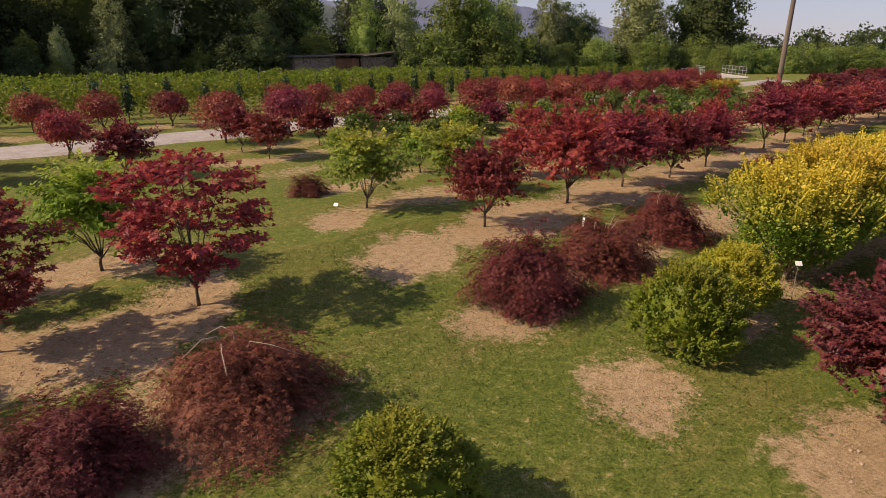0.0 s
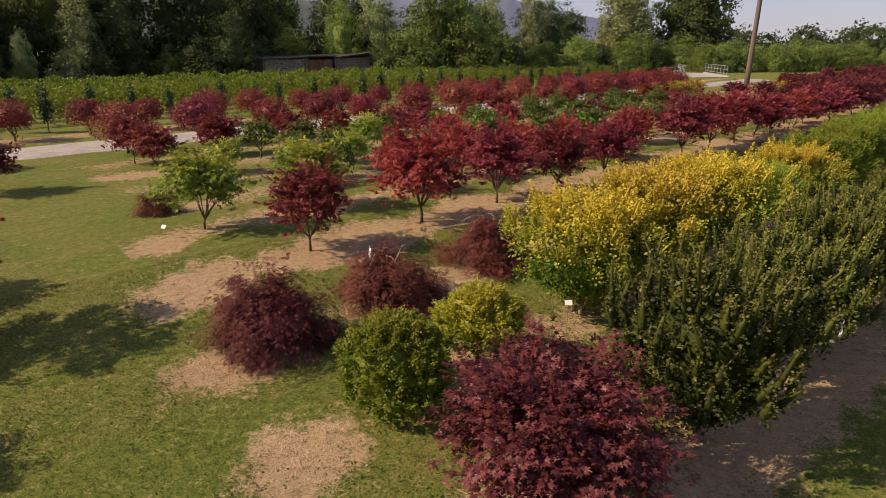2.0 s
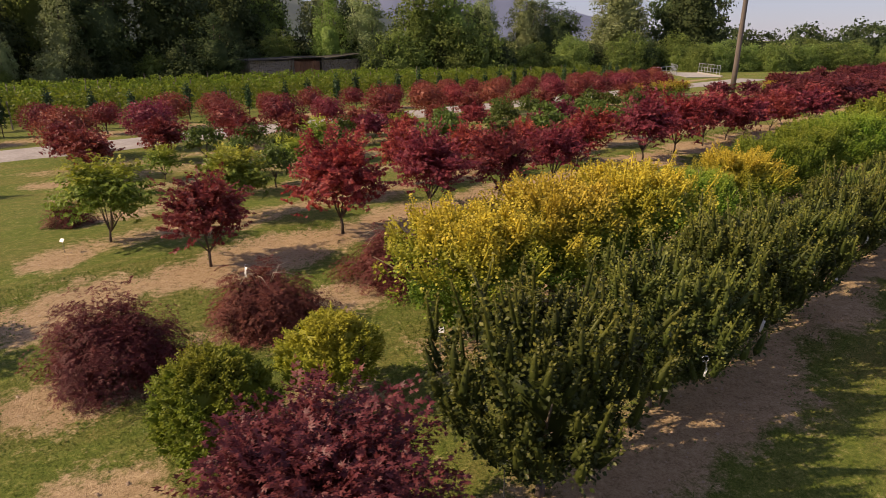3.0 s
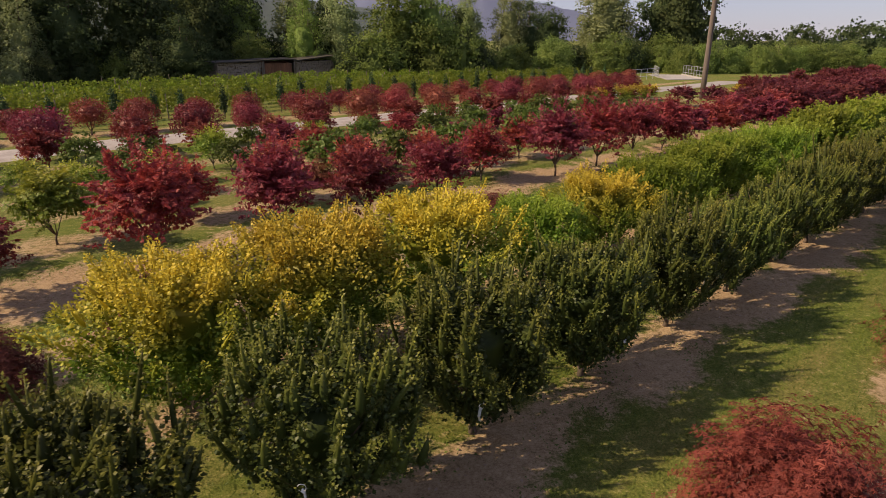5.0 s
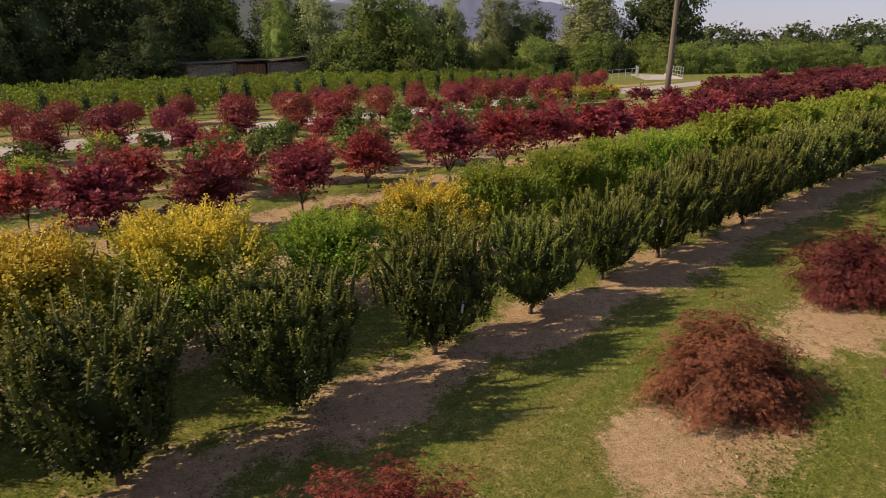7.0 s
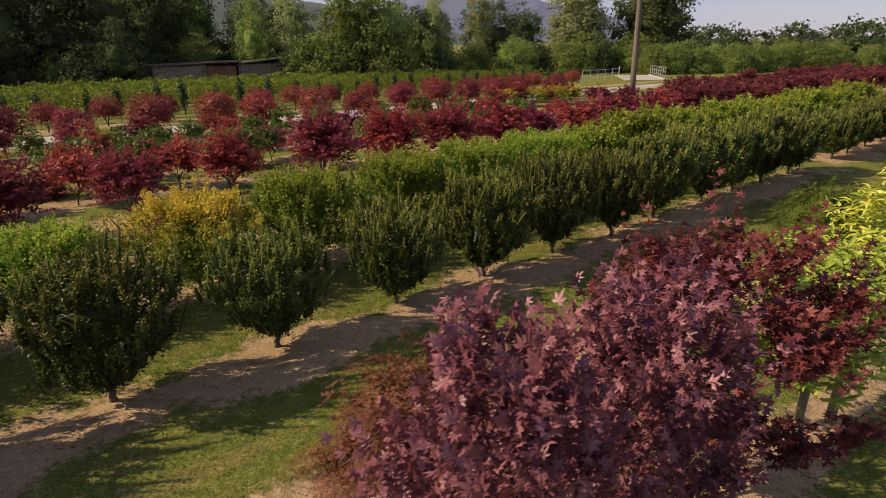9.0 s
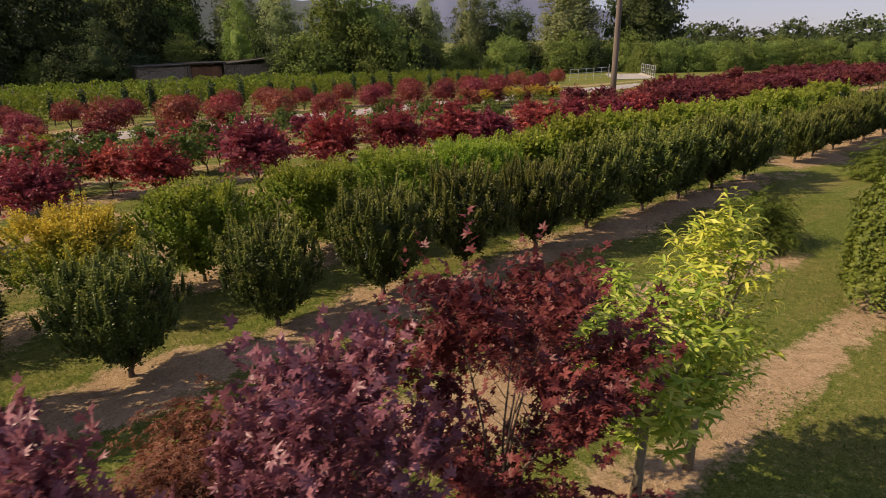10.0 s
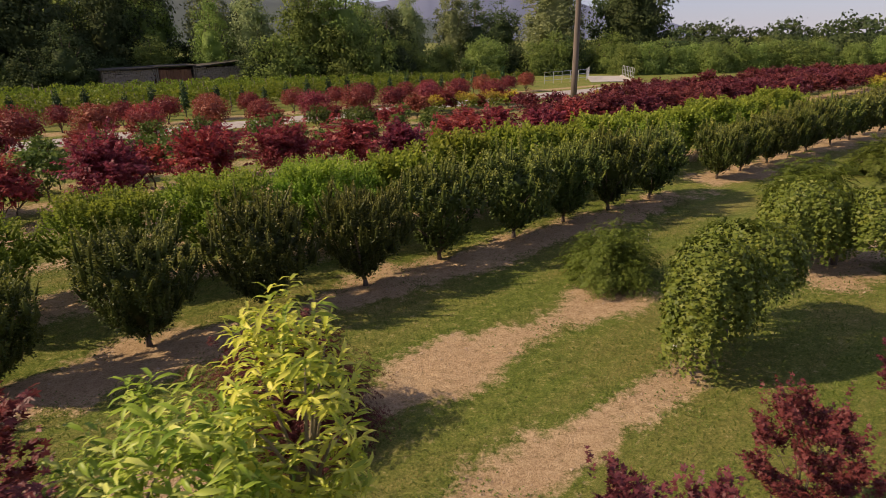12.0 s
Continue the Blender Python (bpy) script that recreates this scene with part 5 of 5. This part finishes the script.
# ---- woods ----
def wild(kind, u, v, h, label, mat, seed, wide=1.0, name="woodland_tree", category="tree", group="woodland trees"):
    """A woodland plant of a kind, grown to the height h."""
    full = {"wood": 14.0, "wood_light": 11.5, "poplar": 11.5, "bush": 5.0, "bush_far": 5.0}[kind]
    return plant(kind, u, v, label, category, group, seed, h / full * wide, 1.0 / wide, material=mat, name=name)


DARK, PALE, SLIM, EDGE = "tall dark woodland tree with hanging boughs", "lighter green woodland tree at the front", "slim silvery young tree before the dark wood", "leafy bush at the wood's edge"
# the dense dark wood behind the vines, up to the shed
for i in range(22):
    a = -52 + i * 4.9 + g0.normal(0, 0.9)
    wild("wood", a, 86 + g0.normal(0, 3), g0.uniform(13.5, 17.5), DARK, (WOOD_DARK, WOOD_DARK, WOOD_DARK, WOOD_MID)[i % 4], i, g0.uniform(0.85, 1.1))
for i in range(17):
    a = -50 + i * 6.1 + g0.normal(0, 1.2)
    wild("wood_light" if i % 3 else "poplar", a, 78 + g0.normal(0, 1.5), g0.uniform(8.5, 13.5), DARK, (WOOD_DARK, WOOD_DARK, WOOD_GREY, WOOD_DARK, WOOD_MID)[i % 5], i, g0.uniform(0.9, 1.2))
for i in range(15):
    a = -46 + i * 5.9 + g0.normal(0, 1.5)
    wild("poplar", a, 74.0 + g0.normal(0, 0.7), g0.uniform(3.2, 6.8), SLIM, (WOOD_GREY, WOOD_MID, WOOD_GREY)[i % 3], i, g0.uniform(0.9, 1.3))
# beside and behind the shed
wild("wood_light", 55.6, 71.8, 9.6, "bright green tree that leans over the shed", WOOD_MID, 1, 0.9)
wild("wood_light", 48.5, 73.6, 6.0, "bushy tree behind the shed", WOOD_MID, 2, 1.5)
wild("bush", 43.5, 73.0, 4.0, "bushy tree behind the shed", WOOD_DARK, 3, 1.2)
wild("poplar", 60.5, 69.5, 13.5, "tall silvery willow behind the shed", WOOD_GREY, 0, 1.05)
wild("poplar", 57.5, 77.0, 14.5, "tall silvery willow behind the shed", WOOD_GREY, 1, 1.0)
wild("wood", 62.5, 76.0, 11.5, DARK, WOOD_DARK, 1, 1.0)
wild("wood_light", 38.0, 69.8, 7.0, "bushy tree beside the shed", WOOD_DARK, 1, 1.3)
wild("bush", 35.0, 70.5, 4.5, "bushy tree beside the shed", WOOD_DARK, 2, 1.2)
wild("wood", 45.0, 79.5, 13.0, DARK, WOOD_DARK, 2, 0.9)
wild("wood_light", 50.5, 80.5, 12.5, DARK, WOOD_MID, 3, 1.0)
# lighter trees past the shed
for i, (a, v, h, wide, mat) in enumerate(((65.5, 63.5, 12.6, 1.15, WOOD_MID), (70.0, 62.0, 13.2, 1.05, WOOD_MID), (74.5, 66.0, 10.0, 1.1, WOOD_DARK), (79.0, 72.0, 11.5, 1.1, WOOD_MID),
                                          (85.0, 73.5, 10.0, 1.2, WOOD_DARK), (100.5, 70.0, 10.5, 1.3, WOOD_DARK), (109.0, 72.0, 11.5, 1.3, WOOD_DARK), (92.5, 78.0, 9.5, 1.2, WOOD_MID))):
    wild("wood_light", a, v, h, PALE, mat, i, wide)
wild("poplar", 90.3, 74.6, 14.6, "tall narrow silvery poplar tree", WOOD_GREY, 0, 0.85)
wild("poplar", 95.3, 69.4, 13.8, "tall narrow silvery poplar tree", WOOD_GREY, 1, 1.1)
wild("poplar", 106.0, 57.0, 17.0, "broad silvery willow beside the track", WOOD_GREY, 2, 1.45)
wild("wood_light", 110.5, 59.5, 14.5, "broad silvery willow beside the track", WOOD_GREY, 1, 1.0)
wild("wood", 116.0, 47.5, 17.5, "tall broad dark tree beside the bridge", WOOD_DARK, 1, 1.05)
wild("wood", 121.0, 54.0, 18.5, "tall broad dark tree beside the bridge", WOOD_DARK, 2, 0.95)
# bushes along the edge
for i in range(27):
    wild("bush", 58 + i * 2.25 + g0.normal(0, 0.5), 64 - i * 0.72 + g0.normal(0, 1.0), g0.uniform(3.4, 6.4), "tall leafy bush along the wood's edge", WOOD_DARK if i % 4 == 0 else WOOD_MID, i, g0.uniform(0.9, 1.2), "woodland_bush", "bush", "woodland bushes")
for i in range(32):
    a = -46 + i * 3.5 + g0.normal(0, 0.7)
    if not 40 < a < 59:
        wild("bush", a, 73.0 + g0.normal(0, 0.8), g0.uniform(1.8, 4.2), EDGE, (WOOD_DARK, WOOD_DARK, WOOD_MID, WOOD_GREY)[i % 4], i, 1.0, "woodland_bush", "bush", "woodland bushes")
for i in range(16):
    plant("bush", 106 + i * 5.4 + g0.normal(0, 0.8), 46 - i * 3.1 + g0.normal(0, 1), "bushy green hedge beyond the rows", "bush", "field hedge", i + 1, g0.uniform(0.8, 1.0), material=WOOD_DARK if i % 2 else WOOD_MID, name="field_hedge")
for i in range(34):
    plant("bush", 104 + i * 2.7, 42 - i * 1.5 + g0.normal(0, 1), "bushy green hedge beyond the rows", "bush", "field hedge", i, g0.uniform(0.72, 0.9), name="field_hedge")
for i, (a, v, h) in enumerate(((154.5, 63.3, 1.6), (186.8, 77.4, 2.0), (184.8, 70.5, 1.9), (196.1, 70.4, 1.8), (207.8, 69.0, 1.6), (177.8, 50.0, 2.0), (203.0, 54.4, 1.6), (176.6, 39.2, 1.9), (187.3, 38.7, 2.0), (183.9, 32.8, 1.9), (190.0, 29.4, 1.9), (186.3, 23.6, 1.8), (192.3, 19.3, 1.9), (188.4, 12.6, 1.8), (194.2, 6.9, 1.9))):
    plant("bush_far", a, v, "distant round-headed field tree", "tree", "distant field trees", i, h, 0.9, material=WOOD_DARK, name="field_tree")


for i in range(34):
    plant("bush_far", -46 + i * 3.6 + g0.normal(0, 0.8), 80.5 + g0.normal(0, 1.0), "leafy bush among the woodland trunks", "bush", "woodland bushes", i, g0.uniform(0.8, 1.2), material=WOOD_DARK if i % 3 else WOOD_MID, name="woodland_bush")


# ---- hills on the horizon ----
def ridge(name, dist, a0, a1, tops, mat, label):
    """A long hill: its crest swings between the given heights from the bearing a0 to a1."""
    V, F = [], []
    n = 90
    for i in range(n + 1):
        a = radians(a0 + (a1 - a0) * i / n)
        h = np.interp(i / n, np.linspace(0, 1, len(tops)), tops)
        h *= 1 + 0.02 * math.sin(i * 0.9) + 0.008 * math.sin(i * 2.3)
        for k, (d, z) in enumerate(((1.0, -2), (1.05, 0.35), (1.13, 0.8), (1.2, 1.0), (1.35, -0.1))):
            V.append((math.cos(a) * dist * d, math.sin(a) * dist * d, z * h if k else -2))
        if i:
            q = (i - 1) * 5
            F += [(q + k, q + 1 + k, q + 6 + k, q + 5 + k) for k in range(4)]
    tagged(new(name, mesh_from(name, V, F, mat, smooth=True)), label, "hill", kind="structure")


ridge("backdrop_hill", 1500, 80, 125, (10, 90, 120, 150, 190, 220), HILL, "wooded green hill on the horizon, haze painted into its colour")
# No air haze lies before the mountain; its colour carries it.
ridge("backdrop_mountain", 2600, 62, 96, (20, 110, 190, 240, 190, 170), HILL_FAR, "far mountain with pale blue haze put into its colour")


# ---- far house and overhead cables ----
def house():
    ob = new("far_house")
    bm = bmesh.new()
    box(bm, (-7, -4, 0), (7, 4, 4.2))
    part("wall", bm, WALL_PALE, ob)
    V = [(-7.4, -4.5, 4.1), (7.4, -4.5, 4.1), (7.4, 4.5, 4.1), (-7.4, 4.5, 4.1), (-7.4, 0, 6.4), (7.4, 0, 6.4)]
    part("roof", mesh_from("roof", V, [(0, 1, 5, 4), (2, 3, 4, 5), (0, 4, 3), (1, 2, 5), (0, 3, 2, 1)], HOUSE_ROOF), None, ob)
    for x in (-4.5, -1.5, 1.5, 4.5):
        bm = bmesh.new()
        box(bm, (x - 0.6, -4.06, 1.2), (x + 0.6, -3.98, 2.6))
        part("window", bm, GLASS_DARK, ob)
    ob.matrix_basis = pose(139, 164, 0, 0, 0, -40) @ Matrix.Diagonal((0.4, 0.6, 0.62, 1))
    tagged(ob, "low white house far beyond the hedge", "house")


house()


def cable(a, b, sag, name="overhead_cable"):
    V, F = [], []
    a, b = Vector(a), Vector(b)
    tube(V, F, [a.lerp(b, i / 24) - Vector((0, 0, sag * 4 * (i / 24) * (1 - i / 24))) for i in range(25)], [0.022] * 25, 4)
    tagged(new(name, mesh_from(name, V, F, CABLE)), "thin dark overhead cable between poles", "cable", "overhead cables")


for k in (-0.85, 0.0, 0.85):
    cable((42.92 + k * 0.94, 52.77 + k * 0.34, 11.4), (165 + k * 0.9, 92 - k * 0.4, 12.5), 1.5)


# ---- plant labels ----
def plant_tag(p, on_stake, turn):
    ob = new("plant_label")
    V, F = [], []
    l = 0.16
    pts = [(0.02, 0, 0.03), (0, 0, 0), (-0.01, 0.01, -l * 0.5), (0.015, 0.02, -l)]
    for x, y, z in pts:
        for w in (-0.02, 0.02):
            for t in (-0.002, 0.002):
                V.append((x + t, y + w, z))
    for i in range(3):
        q = i * 4
        F += [(q, q + 4, q + 6, q + 2), (q + 1, q + 3, q + 7, q + 5), (q, q + 1, q + 5, q + 4), (q + 2, q + 6, q + 7, q + 3)]
    F += [(0, 2, 3, 1), (12, 13, 15, 14)]
    if on_stake:
        bm = bmesh.new()
        box(bm, (-0.004, -0.06, -0.05), (0.004, 0.06, 0.04), 0.002)
        bm.transform(Matrix.Rotation(radians(-35), 4, "Y"))
        part("plate", bm, TAG_WHITE, ob)
    else:
        part("strip", mesh_from("strip", V, F, TAG_WHITE), None, ob)
    V, F = [], []
    if on_stake:
        tube(V, F, [(0, 0, -p[2] - 0.05), (0, 0, -0.02)], [0.007, 0.006], 5)
        part("stake", mesh_from("stake", V, F, STAKE), None, ob)
    else:
        tube(V, F, [(0.02 + 0.04 * math.sin(k), 0.0, 0.05 + 0.04 * math.cos(k)) for k in np.linspace(2.4, 7.6, 9)], [0.003] * 9, 4)
        part("loop", mesh_from("loop", V, F, TAG_WHITE), None, ob)
    ob.matrix_basis = Matrix.Translation(p) @ Matrix.Rotation(radians(turn), 4, "Z")
    tagged(ob, "white plastic plant label on a stake" if on_stake else "white plastic plant label hung on a twig", "plant label", "plant labels")


for k, (x, y, z, stake) in enumerate(((0.85, 13.7, 0.3, 1), (5.9, 9.17, 1.0, 0), (9.67, 8.5, 0.35, 1), (9.06, 6.9, 0.72, 1), (11.77, 4.37, 1.36, 0), (9.36, 3.99, 0.6, 1), (15.97, 7.38, 1.1, 0),
                                     (32.75, 12.1, 0.35, 1), (34.14, 16.55, 0.8, 0), (32.9, 11.75, 1.45, 0), (13.6, 5.9, 1.0, 0), (18.3, 9.3, 1.0, 0), (23.6, 13.3, 1.1, 0), (27.4, 16.0, 1.1, 0))):
    plant_tag((x, y, z), bool(stake), 240 + (k * 17) % 30 if stake else 20 + k * 37)


# ---- ground cover ----
def scatter(name, n, u0, u1, v0, v1, seed, want, cluster=0.0):
    """Random spots over a stretch of the plan where want(bareness) is true."""
    g = np.random.default_rng(seed)
    if cluster:
        k = max(1, n // 30)
        cu, cv = g.uniform(u0, u1, k), g.uniform(v0, v1, k)
        ok = want(bare_soil(cu, cv))
        cu, cv = cu[ok], cv[ok]
        j = g.integers(0, len(cu), n)
        a, b = cu[j] + g.normal(0, cluster, n), cv[j] + g.normal(0, cluster, n)
    else:
        a, b = g.uniform(u0, u1, n), g.uniform(v0, v1, n)
        ok = want(bare_soil(a, b))
        a, b = a[ok], b[ok]
    z = np.array([ground_height(p, q) for p, q in zip(a, b)])
    return g, np.stack([DU[0] * a + DV[0] * b, DU[1] * a + DV[1] * b, z], 1)


g, P = scatter("grass", 460000, -3, 43, -13, 9, 71, lambda s: s < 0.45)
n = len(P)
tagged(new("grass", leaves("grass", P, g.normal(0, 0.55, (n, 3)) * (1, 1, 0) + (0, 0, 0.8), unit(g.normal(0, 1, (n, 3)) * (1, 1, 0.1)), 0.055 * g.uniform(0.5, 1.4, n), "blade", BLADE)),
       "short mown grass blades between the rows", "grass", kind="stuff")
g, P = scatter("weeds", 46000, -2, 44, -12, 9, 72, lambda s: (s > 0.12) & (s < 0.8), 0.3)
n = len(P)
tagged(new("weeds", leaves("weeds", P, g.normal(0, 1, (n, 3)) * (1, 1, 0.3) + (0, 0, 0.45), unit(g.normal(0, 0.5, (n, 3)) + (0, 0, 1)), 0.036 * g.uniform(0.5, 1.5, n), "oval", WEED)),
       "low green weeds creeping into the bare soil", "weeds", kind="stuff")
g, P = scatter("clods", 16000, -4, 44, -11, 12, 73, lambda s: s > 0.5)
n = len(P)
LEAF["clod"] = (np.array([(0.5, 0, -0.1), (-0.3, 0.5, -0.1), (-0.4, -0.4, -0.1), (0.02, 0.05, 0.4)]), np.array([(0, 1, 3), (1, 2, 3), (2, 0, 3)]))
up = np.tile((0.0, 0.0, 1.0), (n, 1))
tagged(new("soil_clods", leaves("soil_clods", P, g.normal(0, 1, (n, 3)) * (1, 1, 0) + (0.01, 0, 0), up, 0.026 * g.uniform(0.4, 1.7, n) ** 1.7, "clod", PEBBLE)),
       "dry clods and crumbs on the bare soil", "soil", kind="stuff")
